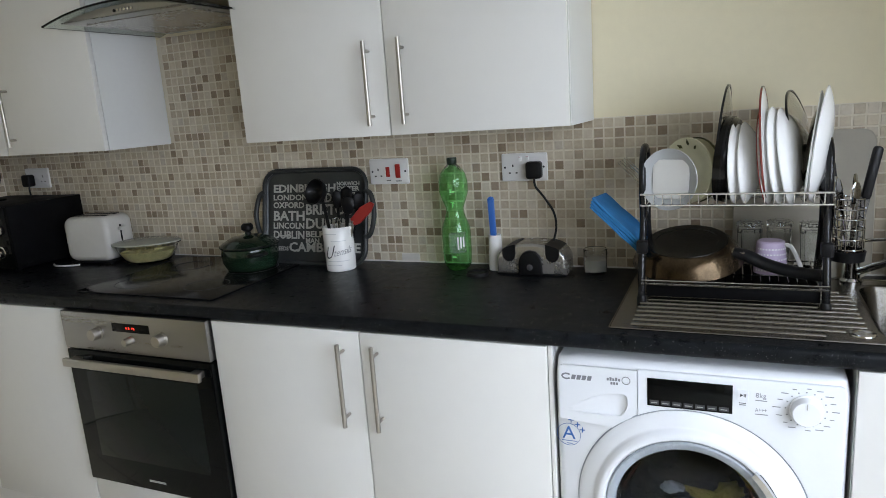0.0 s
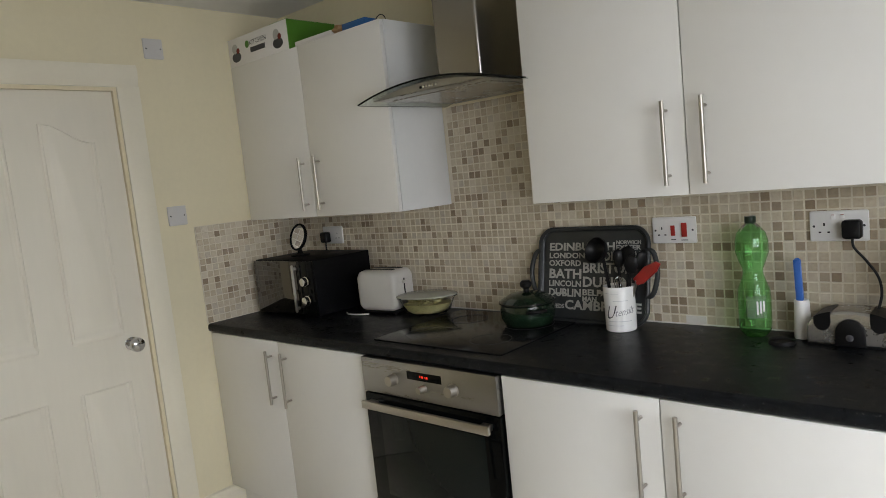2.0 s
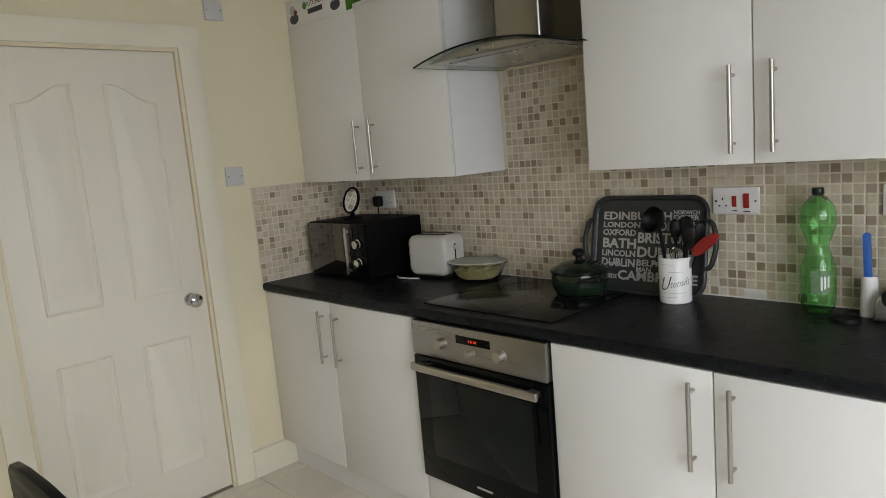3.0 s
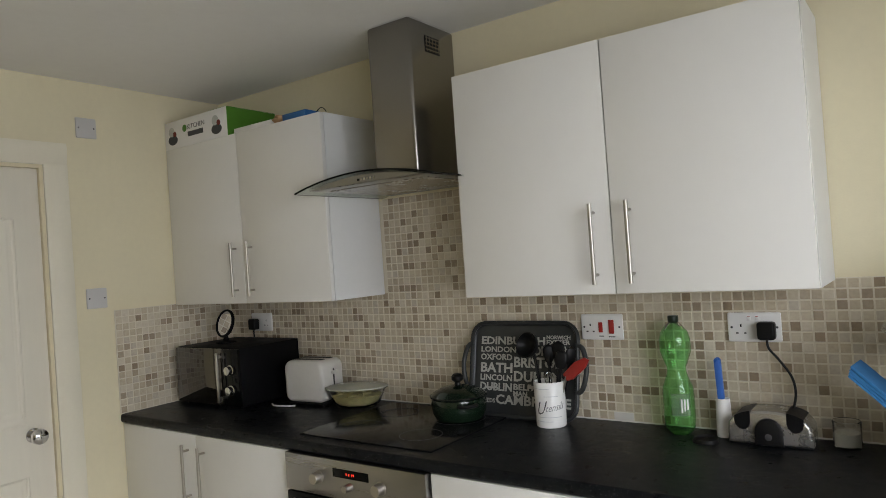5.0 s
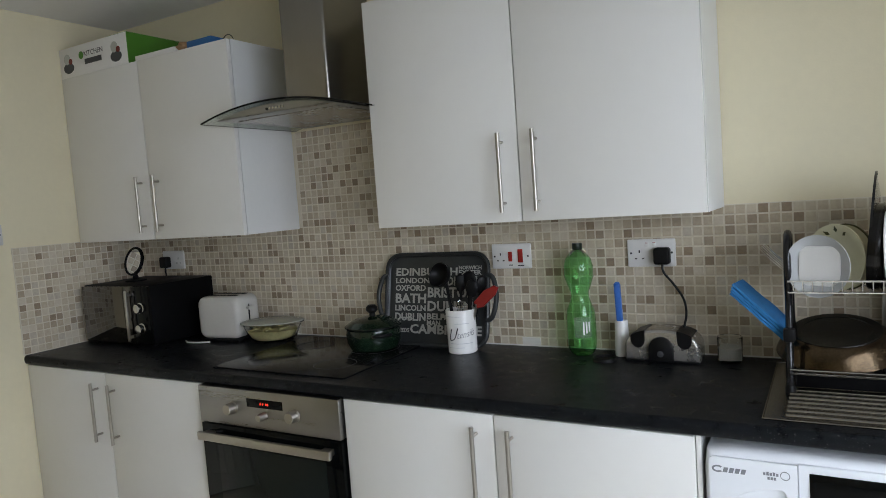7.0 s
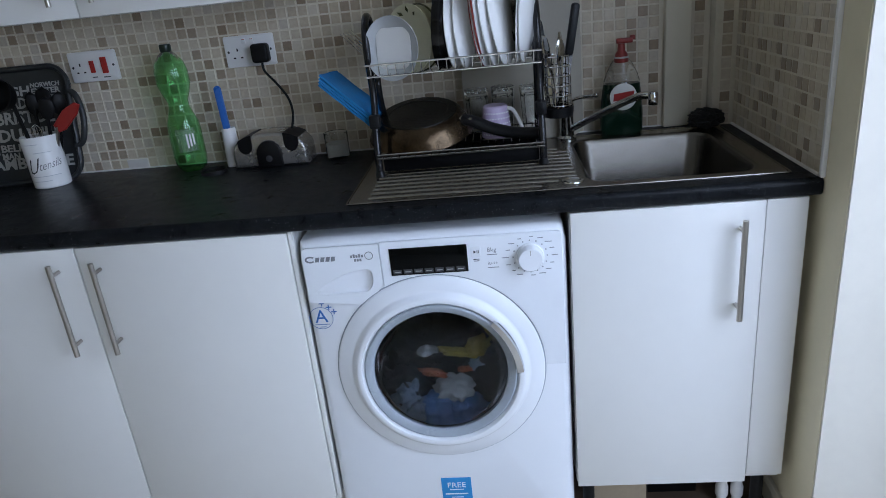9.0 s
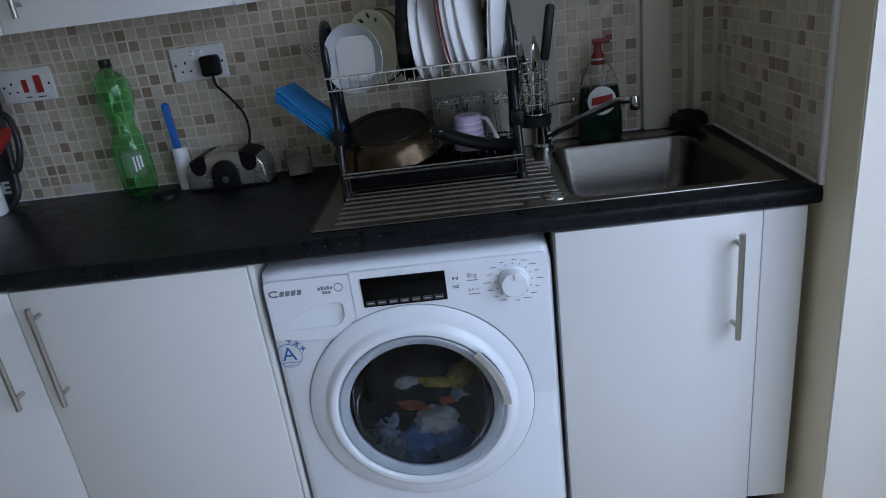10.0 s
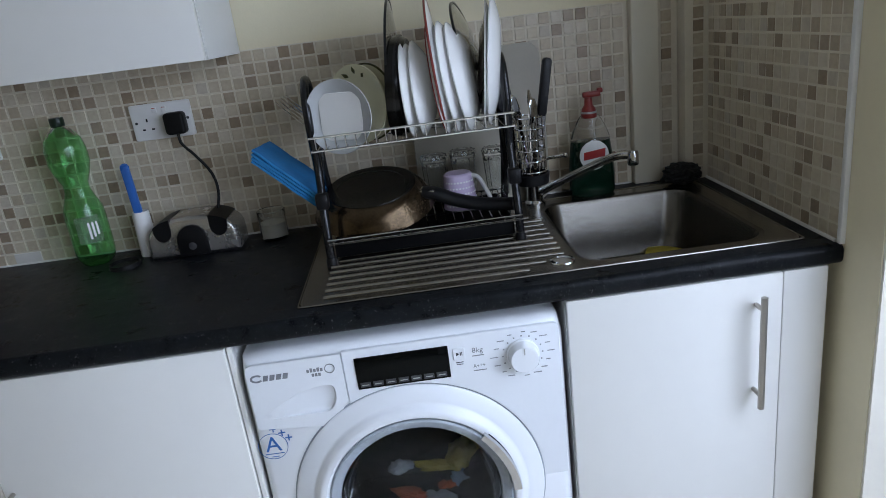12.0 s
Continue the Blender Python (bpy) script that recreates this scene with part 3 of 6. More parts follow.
# ---- appliances ----
def hood():
    """A chimney hood: a box flue, an arched steel body and a curved glass canopy."""
    h = thing("cooker_hood", (1.368, 0, 1.764), "brushed steel chimney cooker hood with curved glass canopy", "cooker hood")
    part("chimney", box(-0.098, 0.098, -0.280, -0.001, 0.030, CEIL - 1.765, 0.013, 4), M["steel"], h)
    vent = part("vent", box(0.0975, 0.0990, -0.190, -0.100, 0.478, 0.538, 0.0005), M["black_plastic"], h, "black slotted vent")
    for k in range(4):
        part("slat", box(0.0988, 0.1004, -0.188, -0.102, 0.486 + 0.014 * k, 0.490 + 0.014 * k), M["steel"], vent)
    for k in range(5):
        part("slat", box(0.0988, 0.1006, -0.182 + 0.018 * k, -0.178 + 0.018 * k, 0.480, 0.536), M["steel"], vent)
    R = (0.262 ** 2 + 0.030 ** 2) / (2 * 0.030)
    arc = lambda x, lift: math.sqrt(R * R - x * x) - R + 0.030 + lift
    n = 24
    body = [(-0.255, 0.0), (0.255, 0.0)] + [(0.255 - 0.51 * i / n, max(arc(0.255 - 0.51 * i / n, 0.0), 0.002)) for i in range(n + 1)]
    part("body", prism(body, -0.462, -0.002, "y", 0.002, 1), M["steel_h"], h)
    part("filter", box(-0.22, 0.22, -0.40, -0.06, -0.003, 0.0005), M["silver_plastic"], h, "dull metal grease filter")
    xs = [-0.308 + 0.616 * i / 32 for i in range(33)]
    up = [(x, arc(x, 0.010)) for x in xs]
    dn = [(x, arc(x, 0.004)) for x in reversed(xs)]
    part("glass_canopy", prism(up + dn, -0.485, -0.004, "y"), M["hood_glass"], h, "curved clear glass canopy")
    part("canopy_edge", tube([(x, -0.4862, arc(x, 0.007)) for x in xs], 0.0030, 6), M["black_glass"], h, "dark glass edge")
    for k in range(6):
        part("button", to_front(lathe([(0, 0), (0.0045, 0), (0.0045, 0.004), (0, 0.005)], 14), 0.003 + 0.014 * k - 0.02, -0.462, 0.013 + (0.001 if k else 0)), M["black_plastic"] if k == 0 else M["chrome"], h)
    return h


hood()


def oven():
    o = thing("oven", (1.0695, 0, 0.280), "built-in steel and black glass electric oven", "oven")
    W, y = 0.602, -0.604
    part("body", box(0.01, W - 0.01, -0.585, -0.03, 0.003, 0.585), M["black_plastic"], o, smooth=False)
    fas = part("control_panel", box(0, W, y - 0.014, -0.584, 0.470, 0.594, 0.002), M["steel_h"], o, "brushed steel control panel")
    for kx, kz, r in ((0.160, 0.530, 0.0195), (0.299, 0.516, 0.0125), (0.428, 0.529, 0.0195)):
        part("knob", to_front(lathe([(0, 0), (r * 1.12, 0), (r * 1.12, 0.003), (r, 0.005), (r * 0.93, 0.026), (r * 0.85, 0.029), (0, 0.0295)], 28), kx, y - 0.014, kz), M["satin"], fas, "turned satin steel knob")
    disp = part("display", box(0.226, 0.380, y - 0.0155, y - 0.013, 0.540, 0.568, 0.001), M["black_glass"], fas, "black clock display")
    for k, (dx, w) in enumerate(((0.286, 0.004), (0.296, 0.007), (0.310, 0.002), (0.316, 0.008))):
        part("digit_bar", box(dx, dx + w * 0.6, y - 0.0162, y - 0.0154, 0.5505, 0.5575), M["red_glow"], disp, "glowing red bar")
    door = part("door", box(0, W, y - 0.012, -0.584, 0.0, 0.464, 0.002), M["black_glass"], o, "black glass oven door")
    part("window", box(0.070, W - 0.065, y - 0.0128, y - 0.0118, 0.095, 0.395, 0.0003), M["window_glass"], door, "smoked glass window")
    part("handle", box(0.018, W - 0.018, y - 0.052, y - 0.036, 0.418, 0.446, 0.004), M["satin"], door, "flat satin steel handle")
    for hx in (0.030, W - 0.066):
        part("handle_post", box(hx, hx + 0.036, y - 0.038, y - 0.011, 0.422, 0.442, 0.002), M["satin"], door)
    part("maker_mark", box(0.270, 0.340, y - 0.0129, y - 0.0119, 0.030, 0.037), M["print_grey"], door)
    return o


oven()
single("filler_panel", box(1.066, 1.675, -0.600, -0.584, 0.136, 0.276, 0.0015), M["gloss"], (0, 0, 0), "white gloss filler panel below the oven", "filler panel")


def hob():
    h = thing("hob", (1.068, -0.546, TOP), "flat black glass ceramic hob set in the worktop", "hob")
    part("glass", box(0, 0.577, 0, 0.500, 0, 0.0055, 0.0018), M["hob"], h)
    for cx, cy, r in ((0.15, 0.14, 0.09), (0.15, 0.37, 0.072), (0.43, 0.14, 0.072), (0.43, 0.37, 0.09)):
        part("heating_ring", moved(lathe([(r, 0.0056), (r, 0.0060), (r - 0.0015, 0.0060), (r - 0.0015, 0.0056)], 48, True), pose(cx, cy, 0)), M["print_dark"], h)
    return h


hob()


def washing_machine():
    X0, W, FR, H = 2.6855, 0.597, -0.597, 0.852
    w = thing("washing_machine", (X0, 0, 0), "white front loading washing machine holding coloured laundry", "washing machine")
    cx, cz, r = 0.2945, 0.508, 0.172
    bm = bmesh.new()
    n = 72

    def edge(a, inset, y):
        dx, dz = math.cos(a), math.sin(a)
        x0, x1, z0, z1 = inset, W - inset, 0.012 + inset, H - inset
        k = min(((x1 if dx > 0 else x0) - cx) / dx if abs(dx) > 1e-6 else 9, ((z1 if dz > 0 else z0) - cz) / dz if abs(dz) > 1e-6 else 9)
        x, z = cx + k * dx, cz + k * dz
        c = 0.022 - inset * 0.5
        for ex, ez in ((x0 + c, z1 - c), (x1 - c, z1 - c)):
            if (x < ex if ex < cx else x > ex) and z > ez:
                d = Vector((x - ex, z - ez)).normalized() * c
                x, z = ex + d.x, ez + d.y
        return bm.verts.new((x, y, z))

    corners = [math.atan2(z - cz, x - cx) for x, z in ((0, 0.012), (W, 0.012), (0, H), (W, H))]
    angles = sorted([2 * math.pi * i / n - math.pi for i in range(n)] + corners)
    loops = [[bm.verts.new((cx + r * math.cos(a), FR, cz + r * math.sin(a))) for a in angles], [edge(a, 0.020, FR) for a in angles], [edge(a, 0.010, FR + 0.004) for a in angles], [edge(a, 0.003, FR + 0.012) for a in angles], [edge(a, 0.0, FR + 0.024) for a in angles], [edge(a, 0.0, -0.045) for a in angles]]
    k = len(angles)
    for la, lb in zip(loops, loops[1:]):
        for i in range(k):
            bm.faces.new((la[i], la[(i + 1) % k], lb[(i + 1) % k], lb[i]))
    bm.faces.new(loops[-1])
    bmesh.ops.recalc_face_normals(bm, faces=list(bm.faces))
    part("body", bm, M["wm"], w)
    for fx in (0.05, W - 0.05):
        for fy in (-0.52, -0.10):
            part("foot", moved(lathe([(0, 0), (0.02, 0), (0.02, 0.006), (0.008, 0.008), (0.008, 0.02)], 14), pose(fx, fy, 0)), M["black_plastic"], w)
    y = FR
    # control panel, its drawer and dial
    arc = [(cx + 0.2466 * math.cos(radians(a)), cz + 0.2466 * math.sin(radians(a))) for a in range(0, 121, 4)]
    edge_arc = [p for p in arc if p[0] > 0.1885] + [(0.1885, cz + math.sqrt(0.2466 ** 2 - (cx - 0.1885) ** 2))]
    panel = part("control_panel", prism(edge_arc + [(0.1885, 0.838), (W - 0.020, 0.838), (W - 0.013, 0.835), (W - 0.010, 0.828), (W - 0.010, cz)], y - 0.0062, y + 0.004, "y", 0.0012, 1), M["wm_plastic"], w)
    bmp = bmesh.new()
    bmp.from_mesh(panel.data)
    bmesh.ops.triangulate(bmp, faces=list(bmp.faces))
    for v in bmp.verts:
        if v.co.y < y - 0.001:
            v.co.y = y + (v.co.y - y) * min(1.0, max(0.06, (v.co.z - cz - 0.01) / 0.15))
    bmp.to_mesh(panel.data)
    bmp.free()
    # drawer front with its scooped grip
    cup = spline([(0.024, 0.724), (0.060, 0.723), (0.138, 0.723), (0.156, 0.729), (0.1655, 0.745), (0.1665, 0.766), (0.160, 0.777), (0.140, 0.778), (0.100, 0.769), (0.058, 0.748), (0.030, 0.729), (0.024, 0.724)], 3)[:-1]
    bmd = bmesh.new()
    rim = [bmd.verts.new((u, y - 0.0088, v)) for u, v in [(0.187, 0.836), (0.023, 0.836), (0.016, 0.833), (0.013, 0.826), (0.013, 0.707), (0.016, 0.704)] + [(cx + 0.2466 * math.cos(radians(a)), cz + 0.2466 * math.sin(radians(a))) for a in range(131, 117, -2)] + [(0.187, 0.743)]]
    back = [bmd.verts.new((v.co.x, y - 0.001, v.co.z)) for v in rim]
    lip = [bmd.verts.new((p[0], y - 0.0088, p[1])) for p in cup]
    es = [bmd.edges.new((lp[q], lp[(q + 1) % len(lp)])) for lp in (rim, lip) for q in range(len(lp))]
    bmesh.ops.triangle_fill(bmd, edges=es, use_beauty=True)
    for q in range(len(rim)):
        bmd.faces.new((rim[q], rim[(q + 1) % len(rim)], back[(q + 1) % len(rim)], back[q]))
    bmesh.ops.recalc_face_normals(bmd, faces=list(bmd.faces))
    drawer = part("detergent_drawer", bmd, M["wm_plastic"], panel, smooth=False)
    bmc = bmesh.new()
    rows = [[bmc.verts.new((p[0] + k * (0.118 - p[0]), y - 0.0088 + dp * min(1, max(0.12, (p[0] - 0.024) / 0.10)), p[1] + k * (0.740 - p[1]))) for p in cup] for k, dp in ((0, 0), (0.06, 0.0052), (0.22, 0.0074), (0.6, 0.0076))]
    for la, lb in zip(rows, rows[1:]):
        for q in range(len(cup)):
            bmc.faces.new((la[q], la[(q + 1) % len(cup)], lb[(q + 1) % len(cup)], lb[q]))
    bmc.faces.new(rows[-1])
    bmesh.ops.recalc_face_normals(bmc, faces=list(bmc.faces))
    part("grip", bmc, M["wm_plastic"], drawer, "scooped finger grip")
    disp = part("display", box(0.209, 0.381, y - 0.0085, y - 0.005, 0.758, 0.822, 0.001), M["black_glass"], panel, "black glass display")
    for k2 in range(7):
        part("key", box(0.214 + 0.0235 * k2, 0.233 + 0.0235 * k2, y - 0.0089, y - 0.0083, 0.762, 0.772), M["print_dark"], disp)
        part("key_mark", box(0.217 + 0.0235 * k2, 0.230 + 0.0235 * k2, y - 0.0093, y - 0.0088, 0.7655, 0.7672), M["print_grey"], disp)
    part("start_key", prism(rounded(0.389, 0.411, 0.790, 0.814, 0.003), y - 0.0078, y - 0.0055, "y", 0.0008, 1), M["wm"], panel)
    part("start_mark", merge(prism([(0.395, 0.799), (0.401, 0.8025), (0.395, 0.806)], y - 0.0083, y - 0.0077, "y"), box(0.402, 0.4035, y - 0.0083, y - 0.0077, 0.799, 0.806), box(0.4048, 0.4063, y - 0.0083, y - 0.0077, 0.799, 0.806)), M["print_dark"], panel, smooth=False)
    part("caption_bar", box(0.393, 0.407, y - 0.0068, y - 0.0058, 0.784, 0.7855), M["print_dark"], panel, smooth=False)
    part("caption_bar", box(0.394, 0.406, y - 0.0068, y - 0.0058, 0.780, 0.7815), M["print_dark"], panel, smooth=False)
    words("lettering", "8kg", 0.015, M["print_mid"], panel, pose(0.424, y - 0.0062, 0.800), wide=0.020)
    words("lettering", "A+++", 0.012, M["print_mid"], panel, pose(0.424, y - 0.0062, 0.769), wide=0.022)
    part("caption_bar", box(0.424, 0.446, y - 0.0068, y - 0.0058, 0.793, 0.7947), M["print_mid"], panel, smooth=False)
    part("caption_bar", box(0.424, 0.448, y - 0.0068, y - 0.0058, 0.7625, 0.7642), M["print_mid"], panel, smooth=False)
    # the maker's marks, as plain shapes
    part("maker_mark", merge(prism([(0.031 + 0.012 * math.cos(radians(a)), 0.8095 + 0.008 * math.sin(radians(a))) for a in range(40, 321, 20)] + [(0.031 + 0.008 * math.cos(radians(a)), 0.8095 + 0.0045 * math.sin(radians(a))) for a in range(320, 39, -20)], y - 0.0094, y - 0.0088, "y"),
                             *[prism([(0.041 + 0.012 * i, 0.803), (0.050 + 0.012 * i, 0.803), (0.053 + 0.012 * i, 0.814), (0.044 + 0.012 * i, 0.814)], y - 0.0094, y - 0.0088, "y") for i in range(4)]), M["print_mid"], panel, smooth=False)
    part("series_mark", merge(*[box(0.122 + 0.0062 * i, 0.1265 + 0.0062 * i, y - 0.0094, y - 0.0088, 0.808, 0.814 + 0.002 * (i % 2)) for i in range(5)], *[box(0.130 + 0.006 * i, 0.1345 + 0.006 * i, y - 0.0094, y - 0.0088, 0.799, 0.805) for i in range(3)],
                              moved(lathe([(0.0095, -0.0005), (0.0095, 0.0005), (0.008, 0.0005), (0.008, -0.0005)], 24, True), pose(0.164, y - 0.0092, 0.811, 90))), M["print_mid"], panel, smooth=False)
    dial = part("dial", to_front(lathe([(0, 0), (0.031, 0), (0.031, 0.004), (0.0285, 0.006), (0.0275, 0.022), (0.025, 0.026), (0, 0.0265)], 40), 0.517, y - 0.006, 0.784), M["wm"], panel, "round white programme dial")
    part("pointer", box(0.5160, 0.5180, y - 0.0338, y - 0.0322, 0.795, 0.807), M["print_grey"], dial)
    for i in range(16):
        a = radians(90 - 22.5 * i)
        px, pz = 0.517 + 0.037 * math.cos(a), 0.784 + 0.037 * math.sin(a)
        s = 1 if math.cos(a) >= 0 else -1
        ln = 0.008 + 0.007 * ((i * 7) % 5) / 4
        q0, q1 = 0.517 + 0.046 * math.cos(a), 0.784 + 0.045 * math.sin(a)
        part("programme_mark", merge(box(px - 0.0013, px + 0.0013, y - 0.0068, y - 0.0058, pz - 0.0013, pz + 0.0013), box(min(q0, q0 + s * ln), max(q0, q0 + s * ln), y - 0.0068, y - 0.0058, q1 - 0.0008, q1 + 0.0008)), M["print_mid"], panel, smooth=False)
    # door with its rings, glass and handle
    door = part("door", to_front(lathe([(0.243, -0.002), (0.2435, 0.003), (0.240, 0.0065), (0.212, 0.0115), (0.2085, 0.0125), (0.2055, 0.0160), (0.199, 0.0235), (0.192, 0.0265), (0.185, 0.0250), (0.1795, 0.018), (0.179, -0.002)], 96, True), cx, y - 0.001, cz), M["wm"], w, "round white porthole door")
    # solid grey ring that draws the shaded groove round the door
    part("gap", to_front(lathe([(0.2434, -0.003), (0.2462, -0.003), (0.2462, 0.0006), (0.2434, 0.0006)], 96, True), cx, y - 0.0002, cz), M["wm_grey"], door, "grey ring drawn for the shaded gap round the door")
    part("ring", to_front(lathe([(0.1785, 0.020), (0.175, 0.0225), (0.168, 0.021), (0.158, 0.014), (0.156, 0.002), (0.1785, 0.002)], 80, True), cx, y - 0.001, cz), M["wm_grey"], door, "grey plastic inner ring")
    part("glass", to_front(lathe([(0.157, 0.010), (0.140, 0.016), (0.10, 0.020), (0.0, 0.022), (0.0, 0.018), (0.10, 0.016), (0.138, 0.012), (0.157, 0.006)], 64), cx, y - 0.001, cz), M["wm_glass"], door, "clear domed door glass")
    hp = [(cx + 0.186 * math.cos(radians(a)), y - 0.042 - 0.006 * math.sin(math.pi * (a - 2) / 44), cz + 0.186 * math.sin(radians(a))) for a in range(2, 47, 4)]
    bmh = bmesh.new()
    last = None
    for i, p in enumerate(hp):
        a = radians(2 + 4 * i)
        out = Vector((math.cos(a), 0, math.sin(a)))
        wd = 0.0075 - 0.0020 * i / 11
        q = [bm2 for bm2 in (Vector(p) - out * wd, Vector(p) + out * wd, Vector(p) + out * (wd + 0.002) + Vector((0, 0.009, 0)), Vector(p) - out * (wd - 0.001) + Vector((0, 0.009, 0)))]
        ring = [bmh.verts.new(v) for v in q]
        if last:
            for j in range(4):
                bmh.faces.new((last[j], last[(j + 1) % 4], ring[(j + 1) % 4], ring[j]))
        else:
            bmh.faces.new(ring[::-1])
        last = ring
    bmh.faces.new(last)
    bmesh.ops.recalc_face_normals(bmh, faces=list(bmh.faces))
    part("door_handle", bmh, M["chrome"], door, "curved chrome door handle")
    # black blocks added to draw the shaded gap behind the handle
    part("grip_shade", merge(*[moved(box(-0.0085, 0.0085, -0.006, 0.012, -0.007, 0.007, 0.002), pose(cx + 0.186 * math.cos(radians(a)), y - 0.024, cz + 0.186 * math.sin(radians(a)), 0, 90 - a, 0)) for a in range(4, 44, 4)]), M["black_plastic"], door, "black blocks drawn for the shade behind the handle")
    part("inner_bowl", to_front(lathe([(0.154, 0.004), (0.149, -0.030), (0.126, -0.062), (0.070, -0.078), (0, -0.081), (0, -0.079), (0.070, -0.076), (0.124, -0.060), (0.147, -0.029), (0.152, 0.004)], 56), cx, y - 0.001, cz), M["bowl_glass"], door, "deep clear glass bowl")
    part("drum", moved(lathe([(0.172, 0.0), (0.185, 0.02), (0.215, 0.06), (0.215, 0.30), (0, 0.31)], 56), pose(cx, y + 0.002, cz, -90, 0, 0)), M["drum"], w, "steel drum with its inner shade put into the colour")
    # energy emblem and service sticker
    em = part("energy_emblem", moved(lathe([(0.028, -0.0004), (0.028, 0.0006), (0.0272, 0.0006), (0.0272, -0.0004)], 40, True), pose(0.030, y - 0.0006, 0.660, 90)), M["print_blue"], w, "blue energy class emblem")
    words("lettering", "A", 0.046, M["print_blue"], em, pose(0.015, y - 0.0006, 0.649))
    for px, pz in ((0.028, 0.695), (0.043, 0.685), (0.054, 0.673)):
        words("lettering", "+", 0.028, M["print_blue"], em, pose(px, y - 0.0006, pz - 0.008))
    part("caption_bar", box(0.013, 0.049, y - 0.0008, y + 0.0002, 0.6430, 0.6442), M["print_blue"], em, smooth=False)
    part("caption_bar", box(0.024, 0.038, y - 0.0008, y + 0.0002, 0.6365, 0.6376), M["print_blue"], em, smooth=False)
    st = part("sticker", box(0.262, 0.338, y - 0.0008, y + 0.0005, 0.118, 0.190), M["sticker_blue"], w, "square blue service sticker", smooth=False)
    words("lettering", "FREE", 0.022, M["print_white"], st, pose(0.276, y - 0.0010, 0.160), wide=0.046)
    part("caption_bar", box(0.282, 0.318, y - 0.0012, y - 0.0004, 0.152, 0.1545), M["print_white"], st, smooth=False)
    part("caption_bar", box(0.270, 0.328, y - 0.0012, y - 0.0004, 0.138, 0.1415), M["print_white"], st, smooth=False)
    part("caption_bar", box(0.285, 0.315, y - 0.0012, y - 0.0004, 0.128, 0.130), M["print_white"], st, smooth=False)
    # laundry, seen through the glass
    heap = random.Random(11)
    for i, (dx, dy, dz, r3, mt, col) in enumerate((
            (-0.088, 0.030, -0.060, (0.030, 0.024, 0.030), "cloth_grey", "pale blue"), (0.018, 0.022, -0.052, (0.048, 0.030, 0.034), "cloth_white", "white"),
            (-0.020, 0.026, -0.092, (0.050, 0.032, 0.036), "cloth_denim", "blue"), (0.034, 0.028, -0.098, (0.040, 0.030, 0.030), "cloth_denim", "blue"), (-0.058, 0.034, -0.098, (0.034, 0.030, 0.022), "cloth_grey", "pale blue"),
            (0.040, 0.050, 0.028, (0.062, 0.026, 0.012), "cloth_yellow", "yellow"), (0.074, 0.045, 0.040, (0.024, 0.024, 0.022), "cloth_yellow", "yellow"),
            (-0.032, 0.034, -0.014, (0.034, 0.022, 0.010), "cloth_red", "orange"), (0.050, 0.040, -0.012, (0.022, 0.018, 0.008), "cloth_red", "orange"),
            (-0.040, 0.050, 0.040, (0.026, 0.022, 0.013), "cloth_white", "white"), (0.078, 0.040, -0.006, (0.024, 0.020, 0.022), "cloth_grey", "grey"),
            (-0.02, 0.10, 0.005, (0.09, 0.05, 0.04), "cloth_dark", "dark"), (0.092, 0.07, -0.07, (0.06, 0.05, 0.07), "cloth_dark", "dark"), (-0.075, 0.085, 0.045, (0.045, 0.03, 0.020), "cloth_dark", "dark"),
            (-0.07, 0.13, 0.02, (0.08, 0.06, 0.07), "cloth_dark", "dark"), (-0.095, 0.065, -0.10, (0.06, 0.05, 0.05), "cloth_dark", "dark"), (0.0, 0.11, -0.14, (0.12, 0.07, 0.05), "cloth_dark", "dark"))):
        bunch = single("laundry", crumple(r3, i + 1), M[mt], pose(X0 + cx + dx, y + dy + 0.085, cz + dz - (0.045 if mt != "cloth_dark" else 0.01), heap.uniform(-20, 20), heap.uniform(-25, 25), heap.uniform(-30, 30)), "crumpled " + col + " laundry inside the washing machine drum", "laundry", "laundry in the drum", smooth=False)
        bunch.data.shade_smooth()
    return w


washing_machine()


